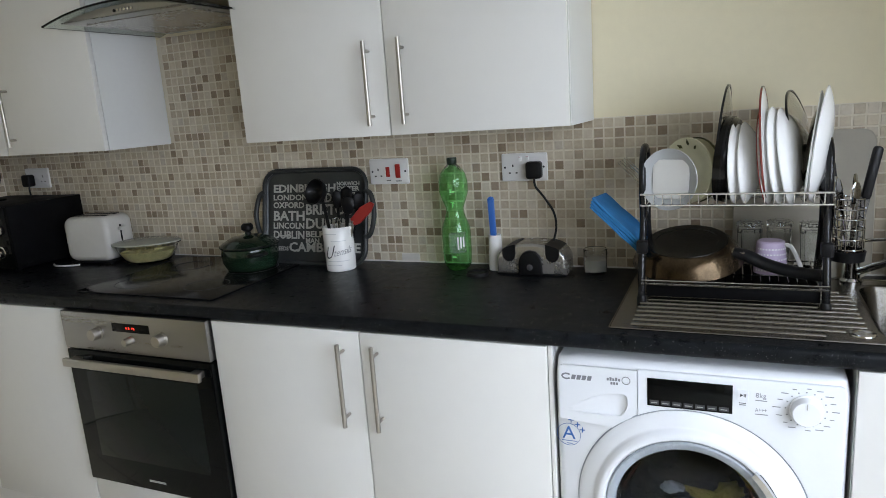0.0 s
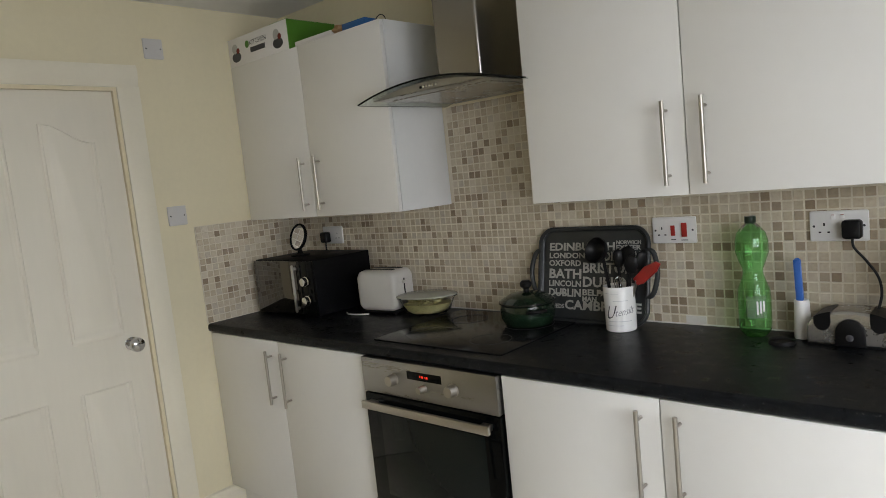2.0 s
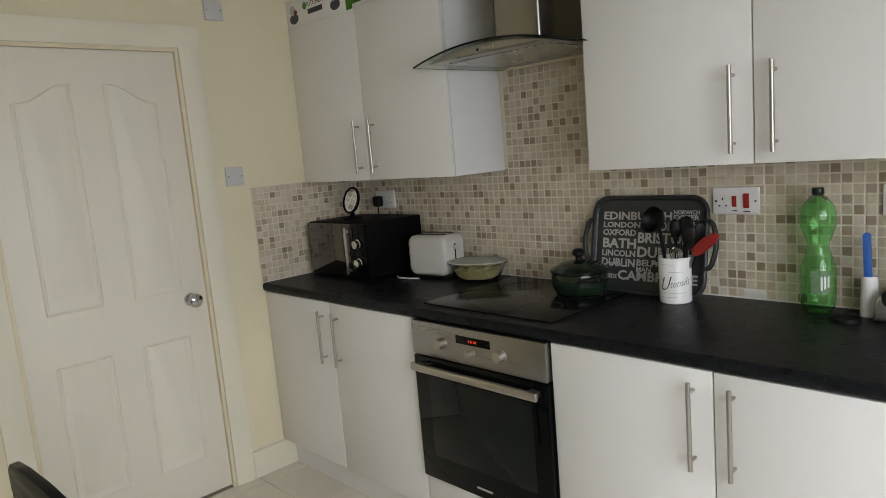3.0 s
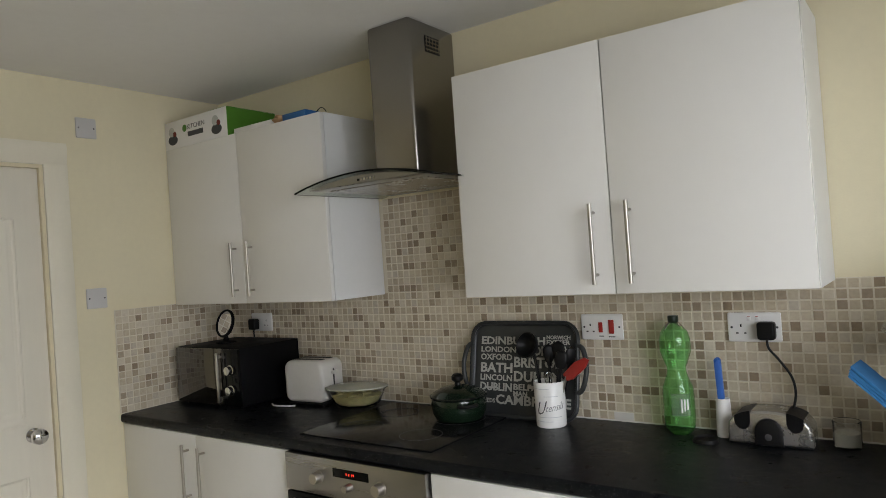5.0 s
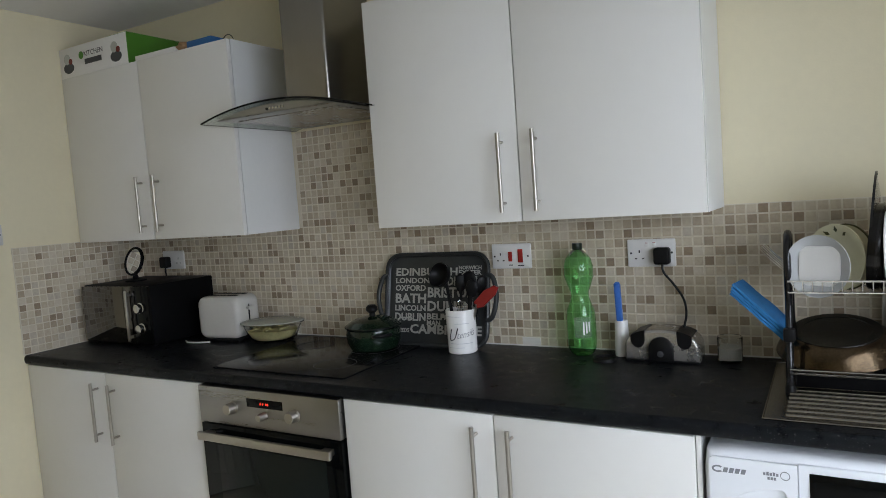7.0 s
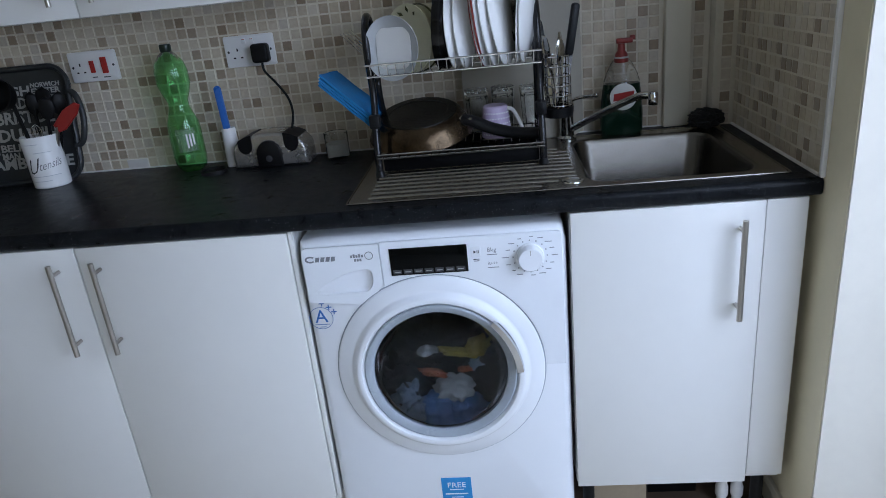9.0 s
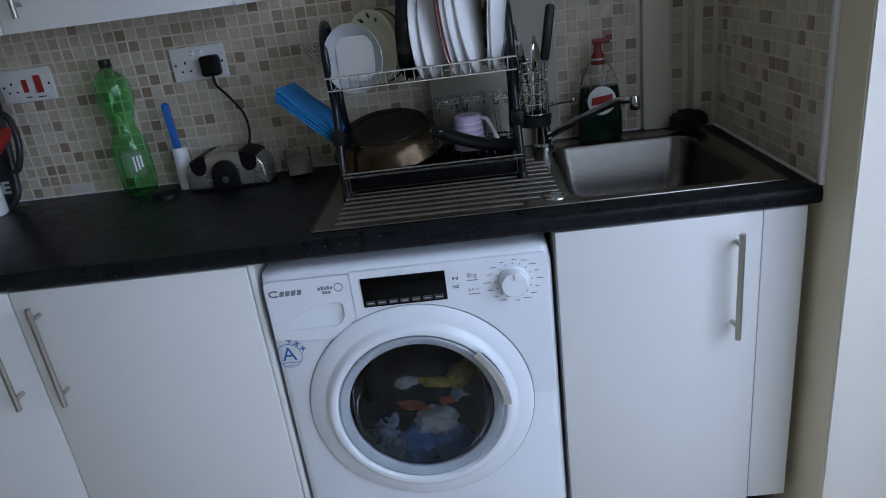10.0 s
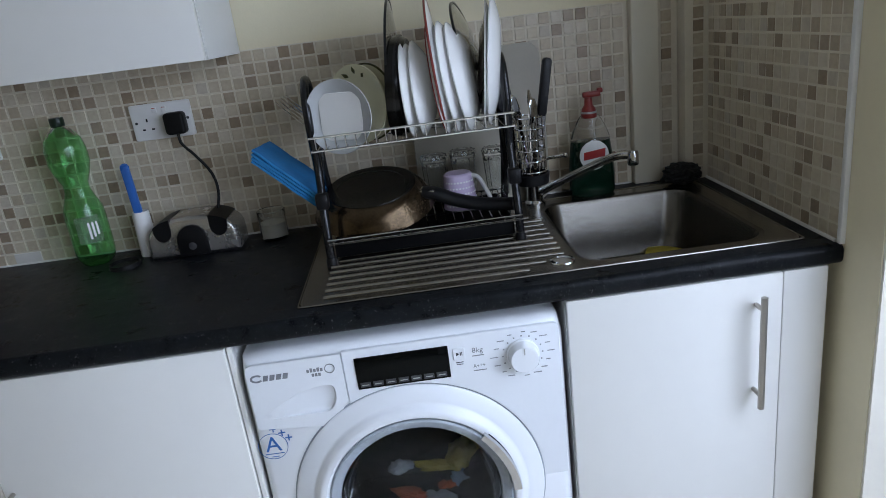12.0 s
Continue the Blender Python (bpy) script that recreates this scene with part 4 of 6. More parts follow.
# ---- sink and tap ----
def sink():
    s = thing("sink", (0, 0, TOP), "stainless steel inset sink with a ribbed drainer", "sink")
    x0, x1, y0, y1 = 2.806, 3.752, -0.560, -0.066
    lip = 0.0035
    # deck round the bowl: four plates that butt
    bx0, bx1, by0, by1 = BX0 + 0.004, BX1 - 0.004, BY0 + 0.004, BY1 - 0.004
    deck = bmesh.new()
    rings = [[deck.verts.new((u, v, z)) for u, v in rounded(a0, a1, b0, b1, rr, 8)] for a0, a1, b0, b1, rr, z in
             ((x0, x1, y0, y1, 0.022, 0.0003), (x0, x1, y0, y1, 0.022, 0.0026), (x0 + 0.001, x1 - 0.001, y0 + 0.001, y1 - 0.001, 0.021, lip), (bx0 - 0.003, bx1 + 0.003, by0 - 0.003, by1 + 0.003, 0.05, lip))]
    for a, b in zip(rings, rings[1:]):
        for q in range(len(a)):
            deck.faces.new((a[q], a[(q + 1) % len(a)], b[(q + 1) % len(a)], b[q]))
    bmesh.ops.recalc_face_normals(deck, faces=list(deck.faces))
    part("deck", deck, M["sink"], s)
    part("rim", tube([(u, v, 0.0030) for u, v in rounded(x0, x1, y0, y1, 0.006)], 0.0022, 6, True), M["sink"], s)
    bm = bmesh.new()
    loops = []
    for inset, z, rr in ((-0.004, 0.0036, 0.05), (0.004, 0.001, 0.05), (0.010, -0.010, 0.05), (0.018, -0.11, 0.055), (0.030, -0.145, 0.06), (0.055, -0.158, 0.06), (0.12, -0.162, 0.04)):
        loops.append([bm.verts.new((u, v, z)) for u, v in rounded(bx0 + inset, bx1 - inset, by0 + inset, by1 - inset, rr, 8)])
    for a, b in zip(loops, loops[1:]):
        for i in range(len(a)):
            bm.faces.new((a[i], a[(i + 1) % len(a)], b[(i + 1) % len(a)], b[i]))
    bm.faces.new(loops[-1])
    bmesh.ops.recalc_face_normals(bm, faces=list(bm.faces))
    part("bowl", bm, M["sink_shaded"], s, "deep rounded steel bowl")
    part("waste", moved(lathe([(0.035, 0.0), (0.036, 0.003), (0.026, 0.002), (0.0, -0.002)], 30), pose(3.515, -0.322, -0.160)), M["chrome"], s)
    for i in range(13):
        yy = -0.530 + 0.033 * i
        ln = (3.236, 3.272)[i] if i < 2 else 3.312 - max(0, i - 9) * 0.02
        part("rib", tube(spline([(2.856, yy, 0.0010), (2.868, yy, 0.0032), (3.05, yy, 0.0034), (ln - 0.014, yy, 0.0032), (ln, yy, 0.0010)], 3), 0.0052, 10), M["sink"], s)
    part("overflow", moved(lathe([(0.0, 0.0045), (0.017, 0.0045), (0.019, 0.007), (0.024, 0.0062), (0.025, 0.003)], 28), pose(3.308, -0.506, 0)), M["chrome"], s, "chrome overflow ring")
    return s


sink()


def tap():
    t = thing("tap", (3.338, -0.092, TOP + 0.0035), "chrome mixer tap with a long angled spout", "tap")
    part("body", lathe([(0, 0), (0.026, 0), (0.026, 0.006), (0.020, 0.012), (0.019, 0.070), (0.022, 0.078), (0.022, 0.098), (0.012, 0.108), (0, 0.110)], 28), M["chrome"], t)
    part("spout", tube(spline([(0.012, -0.010, 0.030), (0.06, -0.05, 0.062), (0.13, -0.105, 0.105), (0.170, -0.140, 0.126), (0.195, -0.160, 0.128)], 6), 0.0095, 14), M["chrome"], t)
    part("nozzle", moved(lathe([(0, 0), (0.011, 0), (0.0125, 0.004), (0.0125, 0.026), (0.010, 0.032), (0, 0.033)], 20), pose(0.197, -0.162, 0.106)), M["chrome"], t)
    part("lever", tube(spline([(0.0, 0.0, 0.100), (0.03, -0.01, 0.112), (0.075, -0.025, 0.118)], 5), 0.0048, 10), M["chrome"], t)
    part("lever_tip", moved(lathe([(0, -0.007), (0.006, -0.005), (0.007, 0), (0.006, 0.005), (0, 0.007)], 14), pose(0.077, -0.026, 0.1185)), M["chrome"], t)
    return t


tap()


# ---- dish rack and what stands in it ----
RX0, RX1 = 2.852, 3.256


def dish_rack():
    r = thing("dish_rack", (0, 0, TOP + 0.004), "two tier chrome wire dish rack with black side frames", "dish rack")
    for x in (RX0, RX1):
        front = spline([(x, -0.352, 0.000), (x, -0.350, 0.060), (x, -0.330, 0.130), (x, -0.305, 0.200), (x, -0.318, 0.290), (x, -0.305, 0.350), (x, -0.268, 0.378), (x, -0.225, 0.360), (x, -0.205, 0.290), (x, -0.222, 0.200), (x, -0.190, 0.120), (x, -0.150, 0.060), (x, -0.145, 0.000)], 5)
        part("side_frame", tube(front, 0.0088, 10), M["black_paint"], r, "curved black enamelled side frame")
        part("clamp", box(x - 0.013, x + 0.013, -0.345, -0.318, 0.120, 0.152, 0.004), M["black_plastic"], r)
        for fy in (-0.352, -0.145):
            part("foot", moved(lathe([(0, -0.0035), (0.012, -0.0035), (0.012, 0.012), (0.0088, 0.018)], 14), pose(x, fy, 0)), M["black_plastic"], r)
    for name, z, y0, y1, deep in (("upper_tier", 0.274, -0.382, -0.140, 0.027), ("lower_tier", 0.060, -0.372, -0.130, 0.010)):
        wires = []
        for yy, zz in ((y0, z), (y1, z), (y0 + 0.006, z - deep), (y1 - 0.006, z - deep), ((y0 + y1) / 2, z - deep)):
            wires.append(tube([(RX0 + 0.002, yy, zz), (RX0 + 0.1, yy, zz), (RX1 + 0.004, yy, zz)], 0.0024, 6))
        tier = part(name, merge(*wires), M["chrome"], r, "chrome wire tier")
        n = 20
        for i in range(n):
            x = RX0 + 0.014 + (RX1 - RX0 - 0.028) * i / (n - 1)
            part("wire", tube([(x, y0, z), (x, y0 + 0.005, z - deep + 0.004), (x, y0 + 0.012, z - deep), (x, y1 - 0.012, z - deep), (x, y1 - 0.005, z - deep + 0.004), (x, y1, z)], 0.0016, 5), M["chrome"], tier)
    # cup hooks that fan out beyond the side
    for k in range(5):
        part("hook", tube(spline([(RX0 - 0.004, -0.30 + 0.035 * k, 0.285), (RX0 - 0.035, -0.30 + 0.035 * k, 0.315), (RX0 - 0.062, -0.30 + 0.035 * k, 0.345)], 3), 0.0013, 5), M["chrome"], r)
    part("drip_tray", merge(box(RX0 + 0.012, RX1 - 0.012, -0.335, -0.115, 0.012, 0.016, 0.001), box(RX0 + 0.012, RX1 - 0.012, -0.342, -0.334, 0.012, 0.042, 0.002), box(RX0 + 0.012, RX1 - 0.012, -0.116, -0.110, 0.012, 0.042, 0.002),
                            box(RX0 + 0.010, RX0 + 0.015, -0.342, -0.110, 0.012, 0.042, 0.002), box(RX1 - 0.015, RX1 - 0.010, -0.342, -0.110, 0.012, 0.042, 0.002)), M["black_case"], r, "black plastic drip tray")
    # cutlery basket hung on the side
    bx, by, bz, br = 3.300, -0.300, 0.106, 0.031
    bas = part("cutlery_basket", moved(lathe([(0, 0), (br + 0.003, 0), (br + 0.006, 0.022), (br + 0.003, 0.024), (br, 0.006), (0, 0.006)], 24), pose(bx, by, bz)), M["black_plastic"], r, "wire cutlery basket with black base")
    for k in range(6):
        part("ring", tube([(bx + br * math.cos(2 * math.pi * i / 24), by + br * math.sin(2 * math.pi * i / 24), bz + 0.028 + 0.023 * k) for i in range(24)], 0.0018, 5, True), M["chrome"], bas)
    for k in range(10):
        a = 2 * math.pi * k / 10
        part("upright", tube([(bx + br * math.cos(a), by + br * math.sin(a), bz + 0.02), (bx + br * math.cos(a), by + br * math.sin(a), bz + 0.145)], 0.0015, 5), M["chrome"], bas)
    return r


dish_rack()


def plate_profile(r, depth, t=0.004):
    return [(0, 0), (r * 0.40, 0), (r * 0.52, depth * 0.05), (r * 0.64, depth * 0.18), (r * 0.76, depth * 0.38), (r * 0.88, depth * 0.65), (r * 0.97, depth * 0.90), (r, depth), (r * 0.995, depth + t * 0.6), (r * 0.93, depth * 0.82 + t), (r * 0.76, depth * 0.40 + t), (r * 0.6, depth * 0.16 + t), (r * 0.45, t), (0, t)]


def standing(x, y, z, r, yaw, lean, face=-90):
    """A dish on edge in the rack: its hollow faces along -x (or +x, face 90), turned by yaw, its top leaning over."""
    return pose(x, y, z + r * math.cos(radians(lean))) @ pose(0, 0, 0, 0, 0, yaw) @ pose(0, 0, 0, 0, lean, 0) @ pose(0, 0, 0, 0, face, 0)


M["lid_pane"] = pbr("smoky_lid_glass", (0.62, 0.60, 0.54), 0.05, var=0.05, trans=1.0, ior=1.2, coat=0.6)
M["red_band"] = pbr("faded_red_glaze", (0.36, 0.20, 0.17), 0.2, var=0.3, vscale=14)
UZ = TOP + 0.004 + 0.270 - 0.034 + 0.002
for name, x, r, d, mt, yaw, lean, label, y in (
        ("plate", 2.924, 0.074, 0.022, "bowl_white", 66, 4, "white bowl with a square pattern standing in the rack", -0.325),
        ("plate", 2.962, 0.080, 0.014, "cream_ceramic", 50, 3, "cream side plate with leaf print standing on edge", -0.280),
        ("plate", 2.984, 0.079, 0.012, "olive", 46, 3, "dark rimmed side plate standing on edge", -0.258),
        ("plate", 3.092, 0.097, 0.030, "white_ceramic", -9, -1, "deep white plate standing on edge in rack", -0.290),
        ("plate", 3.113, 0.096, 0.030, "white_ceramic", -9, -2, "deep white plate with dull red back on edge", -0.290),
        ("plate", 3.159, 0.114, 0.032, "white_ceramic", -10, -5, "large white plate with red rim standing on edge", -0.285),
        ("plate", 3.180, 0.113, 0.032, "white_ceramic", -10, -6, "large white plate standing on edge in rack", -0.285),
        ("plate", 3.201, 0.112, 0.032, "white_ceramic", -10, -8, "large white plate standing on edge in rack", -0.285),
        ("plate", 3.242, 0.125, 0.018, "white_ceramic", -7, 6, "large white plate leaning at the rack's end", -0.280),
        ("plate", 3.257, 0.130, 0.020, "white_ceramic", -10, 6, "large white plate leaning at the rack's end", -0.280)):
    m = standing(x, y, UZ - (0.009 if "square" in label else 0.0), r, yaw, lean)
    if "red back" in label:
        p = thing(name, m, label, "plate", "plates in the dish rack")
        part("dish", lathe(plate_profile(r, d), 44), M[mt], p)
        part("band", lathe([(r * 0.66, d * 0.25 - 0.0008), (r * 0.90, d * 0.78 - 0.0008), (r * 0.90, d * 0.80), (r * 0.66, d * 0.28)], 44, True), M["red_band"], p, "faded red band")
    elif "red rim" in label or mt == "olive":
        p = thing(name, m, label, "plate", "plates in the dish rack")
        part("dish", lathe(plate_profile(r, d), 44), M["white_ceramic" if mt != "olive" else "cream_ceramic"], p)
        part("rim", lathe([(r - 0.002, d + 0.0008), (r + 0.0006, d + 0.0006), (r + 0.0006, d + 0.0030), (r - 0.003, d + 0.0034)], 44, True), M["red_rim" if mt != "olive" else "olive"], p, "coloured rim")
    else:
        single(name, lathe(plate_profile(r, d), 44), M[mt], m, label, "plate", "plates in the dish rack")
for x, r, yaw, lean in ((3.133, 0.135, -6, -4),):
    p = thing("plate", standing(x, -0.270, UZ, r, yaw, lean), "flat white plate with dull red back on edge", "plate", "plates in the dish rack")
    part("dish", lathe(plate_profile(r, 0.006, 0.003), 44), M["white_ceramic"], p)
    part("rim", lathe([(r - 0.002, 0.005), (r + 0.0008, 0.005), (r + 0.0008, 0.009), (r - 0.002, 0.010)], 44, True), M["red_rim"], p, "dull red rim")
bo = bpy.data.objects["plate"]
part("square_motif", prism(rounded(-0.047, 0.047, -0.047, 0.047, 0.012), 0.0080, 0.0125, "z", 0.0015, 2), M["white_plastic"], bo, smooth=False)
for k in range(3):
    pr = bpy.data.objects["plate.001"]
    part("leaf_print", moved(prism([(0.0, 0.0), (0.007, 0.0045), (0.017, 0.0), (0.007, -0.0045)], 0, 0.0008, "z"), pose(0, 0, 0, 0, 0, 18 * (k - 1)) @ pose(0.056 + 0.004 * (k % 2), 0, 0.0118, 0, -24, 40 * (k - 1))), M["olive"], pr, "olive leaf print")


def pan_lid(x, y, r, yaw, lean, glass, label, face=90):
    m = standing(x, y, UZ, r, yaw, lean, face)
    p = thing("pan_lid", m, label, "pan lid", "pan lids in the dish rack")
    if glass:
        part("glass", lathe([(0, 0.014), (r * 0.6, 0.010), (r * 0.96, 0.0), (r * 0.96, 0.003), (r * 0.6, 0.014), (0, 0.018)], 40), M["lid_pane"], p)
    else:
        part("plate", lathe([(0, 0.014), (r * 0.90, 0.012), (r * 0.96, 0.0), (r * 0.97, -0.016), (r * 0.99, -0.016), (r * 0.985, 0.002), (r * 0.92, 0.016), (0, 0.018)], 48), M["pan_base"], p)
    part("rim", lathe([(r * 0.965, -0.001), (r, -0.001), (r, 0.004), (r * 0.965, 0.004)], 48, True), M["black_paint"], p, "dark metal rim")
    part("knob", lathe([(0, 0.016), (0.010, 0.016), (0.009, 0.026), (0.017, 0.032), (0.017, 0.038), (0, 0.041)], 20), M["black_plastic"], p, "black knob")
    return p


pan_lid(3.030, -0.215, 0.140, -4, 5, True, "glass pan lid with metal rim standing on edge")
pan_lid(3.046, -0.268, 0.103, -9, 5, False, "black pan lid standing on edge in the rack")
pan_lid(3.208, -0.205, 0.132, -13, -15, True, "glass pan lid with dark rim between plates")
pan_lid(3.228, -0.262, 0.120, -8, 6, True, "grey glass pan lid leaning at the rack's end", -90)


def frying_pan():
    p = thing("frying_pan", pose(2.952, -0.232, TOP + 0.087, 15, -2, 0) @ Matrix.Diagonal((1.10, 1.04, 0.82, 1)), "scorched frying pan upside down in the rack", "frying pan")
    part("side", lathe([(0.122, 0.0), (0.124, 0.003), (0.118, 0.020), (0.106, 0.046), (0.096, 0.060), (0.090, 0.064), (0.088, 0.060), (0.100, 0.044), (0.114, 0.018), (0.119, 0.0)], 56, True), M["pan_side"], p)
    part("base", lathe([(0.090, 0.060), (0.088, 0.0655), (0.070, 0.0662), (0.068, 0.0645), (0, 0.0645)], 56), M["pan_base"], p, "sooty black base")
    part("handle", moved(merge(tube(spline([(0.105, 0, 0.040), (0.130, 0, 0.036), (0.165, 0, 0.016), (0.215, 0, 0.000), (0.268, 0, -0.004), (0.284, 0, -0.003)], 5), 0.0165, 14)), pose(0, 0, 0, 0, 0, -16)), M["black_plastic"], p, "black plastic handle")
    part("bracket", moved(box(0.098, 0.132, -0.012, 0.012, 0.024, 0.052, 0.004), pose(0, 0, 0, 0, 0, -16)), M["chrome"], p)
    return p


frying_pan()

for x, y in ((3.098, -0.142), (3.168, -0.128), (3.243, -0.146)):
    beads = [moved(lathe([(0, -0.006), (0.0042, -0.0042), (0.006, 0), (0.0042, 0.0042), (0, 0.006)], 8), pose(0.0265 * math.cos(k * math.pi / 5), 0.0265 * math.sin(k * math.pi / 5), 0.109)) for k in range(10)]
    single("drinking_glass", merge(*beads, lathe([(0.026, 0.0), (0.031, 0.090), (0.033, 0.104), (0.031, 0.112), (0.024, 0.114), (0.0, 0.114), (0.0, 0.098), (0.022, 0.096), (0.0285, 0.086), (0.0235, 0.0)], 11, True)), M["cut_glass"], (x, y, TOP + 0.056), "clear glass tumbler drying upside down", "glass", "tumblers in the dish rack", smooth=False)


def spotted_mug():
    m = thing("mug", pose(3.146, -0.205, TOP + 0.054, 0, 0, 6) @ Matrix.Scale(0.98, 4), "lilac mug with white dots drying upside down", "mug")
    b = part("body", lathe([(0.040, 0.0), (0.040, 0.004), (0.035, 0.060), (0.033, 0.078), (0.028, 0.082), (0, 0.080), (0, 0.074), (0.031, 0.072), (0.036, 0.002)], 32, True), M["lilac"], m)
    part("handle", tube(spline([(0.030, -0.012, 0.072), (0.044, -0.018, 0.068), (0.058, -0.023, 0.040), (0.066, -0.026, 0.014), (0.052, -0.020, 0.006), (0.038, -0.015, 0.012)], 5), 0.0050, 8), M["white_ceramic"], m)
    for i in range(12):
        for j in range(5):
            a = radians(-150 + 12 * i + 6 * (j % 2))
            z = 0.010 + 0.0135 * j
            r = 0.0403 - (z - 0.004) * 0.085
            part("dot", moved(lathe([(0, 0.0006), (0.0022, 0.0004), (0.0024, 0)], 8), pose(r * math.cos(a), r * math.sin(a), z, 0, 0, math.degrees(a)) @ pose(0, 0, 0, 0, 90, 0)), M["print_white"], b)
    return m


spotted_mug()
single("chopping_board", prism(rounded(-0.165, 0.165, 0.0, 0.385, 0.035), -0.004, 0.004, "y", 0.0015, 1), M["board"], pose(3.222, -0.060, TOP + 0.005, -5, 0, 0), "milky white plastic chopping board leaning on the tiles", "chopping board")


def cloth():
    """A folded cloth: three layers with uneven folded edges."""
    layers = []
    for k in range(4):
        bm = bmesh.new()
        nx, ny = 16, 10
        g = []
        for i in range(nx + 1):
            row = []
            for j in range(ny + 1):
                u, v = i / nx, j / ny
                wob = 0.0022 * noise.noise(Vector((u * 4, v * 4, k * 3.1)))
                row.append((0.165 * u + 0.004 * k * v, 0.155 * (v - 0.5), 0.0065 * k + wob))
            g.append(row)
        up = [[bm.verts.new((x, y, z + 0.0048)) for x, y, z in r] for r in g]
        dn = [[bm.verts.new((x, y, z)) for x, y, z in r] for r in g]
        for i in range(nx):
            for j in range(ny):
                bm.faces.new((up[i][j], up[i + 1][j], up[i + 1][j + 1], up[i][j + 1]))
                bm.faces.new((dn[i][j], dn[i][j + 1], dn[i + 1][j + 1], dn[i + 1][j]))
        for i in range(nx):
            bm.faces.new((dn[i][0], dn[i + 1][0], up[i + 1][0], up[i][0]))
            bm.faces.new((dn[i + 1][ny], dn[i][ny], up[i][ny], up[i + 1][ny]))
        for j in range(ny):
            bm.faces.new((dn[0][j + 1], dn[0][j], up[0][j], up[0][j + 1]))
            bm.faces.new((dn[nx][j], dn[nx][j + 1], up[nx][j + 1], up[nx][j]))
        layers.append(bm)
    return merge(*layers)


single("dish_cloth", cloth(), M["blue_cloth"], pose(2.836, -0.226, 1.034, 0, 0, 180) @ pose(0, 0, 0, 0, -44, 0), "bright blue folded cloth hung on the rack", "cloth")

# cutlery in the basket
kn = thing("knife", pose(3.306, -0.300, TOP + 0.125, 4, 9, 10), "kitchen knife with black handle, handle up", "knife", "cutlery in the basket")
part("blade", prism([(-0.010, 0.0), (0.010, 0.012), (0.010, 0.130), (-0.010, 0.130)], -0.0009, 0.0009, "y"), M["chrome"], kn, smooth=False)
part("handle", prism(rounded(-0.0095, 0.0095, 0.128, 0.246, 0.008), -0.008, 0.008, "y", 0.004, 2), M["black_plastic"], kn, "black plastic handle")
for i, (dx, dy, rx, ry, ln) in enumerate(((-0.012, 0.010, -6, -6, 0.185), (0.004, -0.014, 6, -3, 0.178), (0.012, 0.008, -4, 7, 0.19), (-0.008, -0.008, 3, -9, 0.17), (0.0, 0.014, -8, 2, 0.182))):
    single("spoon", merge(prism([(-0.003, 0.0), (0.003, 0.0), (0.006, ln - 0.05), (-0.006, ln - 0.05)], -0.001, 0.001, "y"), moved(lathe([(0, -0.026), (0.008, -0.022), (0.013, -0.006), (0.013, 0.008), (0.007, 0.024), (0, 0.027)], 16), pose(0, 0, ln - 0.028) @ Matrix.Diagonal((1, 0.22, 1, 1)))),
           M["chrome"], pose(3.300 + dx, -0.300 + dy, TOP + 0.118, rx, ry, 30 * i), "stainless steel spoon standing in the cutlery basket", "spoon", "cutlery in the basket")
single("skewer", tube([(3.298, -0.302, TOP + 0.125), (3.322, -0.293, TOP + 0.225), (3.345, -0.285, TOP + 0.322)], 0.0014, 6), M["card_tan"], (0, 0, 0), "thin pale wooden skewer standing in the cutlery basket", "skewer", "cutlery in the basket")
single("spatula", merge(prism(rounded(-0.006, 0.006, 0.0, 0.16, 0.004), -0.003, 0.003, "y"), prism(rounded(-0.018, 0.018, 0.15, 0.22, 0.012), -0.002, 0.002, "y")), M["black_plastic"], pose(3.283, -0.272, TOP + 0.118, -6, -6, 20), "black plastic spatula standing in the cutlery basket", "spatula", "cutlery in the basket")


M["cap_red"] = pbr("dull_red_cap", (0.24, 0.026, 0.019), 0.35, var=0.1)


def soap():
    s = thing("dish_soap_bottle", (3.490, -0.070, TOP + 0.004), "dish soap bottle, dark green liquid, red cap", "soap bottle")
    sq = Matrix.Diagonal((1.14, 0.6, 1, 1))
    part("liquid_body", moved(lathe([(0, 0), (0.044, 0), (0.050, 0.006), (0.051, 0.05), (0.048, 0.095), (0.043, 0.136), (0, 0.138)], 36), sq), M["soap_green"], s)
    part("neck", moved(lathe([(0.0435, 0.1385), (0.038, 0.160), (0.026, 0.187), (0.020, 0.197), (0.0, 0.198)], 36), sq), M["clear"], s, "clear empty upper part")
    cap = part("cap", lathe([(0.018, 0.192), (0.0195, 0.198), (0.0165, 0.214), (0.0105, 0.222), (0.009, 0.240), (0, 0.242)], 24), M["cap_red"], s, "red plastic cap")
    part("spout", merge(box(-0.014, 0.030, -0.007, 0.007, 0.240, 0.254, 0.004), box(0.022, 0.036, -0.005, 0.005, 0.248, 0.260, 0.003)), M["cap_red"], cap)
    part("cap_band", lathe([(0.0188, 0.2030), (0.0194, 0.2030), (0.0186, 0.2075), (0.0178, 0.2075)], 24, True), M["print_grey"], cap)
    lab = part("label", moved(to_front(lathe([(0, 0.0008), (0.034, 0.0006), (0.036, 0)], 36), 0, -0.0310, 0.104), Matrix.Identity(4)), M["label_white"], s, "round white label")
    part("maker_mark", prism([(-0.027, 0.094), (0.026, 0.099), (0.028, 0.119), (-0.025, 0.113)], -0.0336, -0.0318, "y"), M["red_plastic"], lab)
    return s


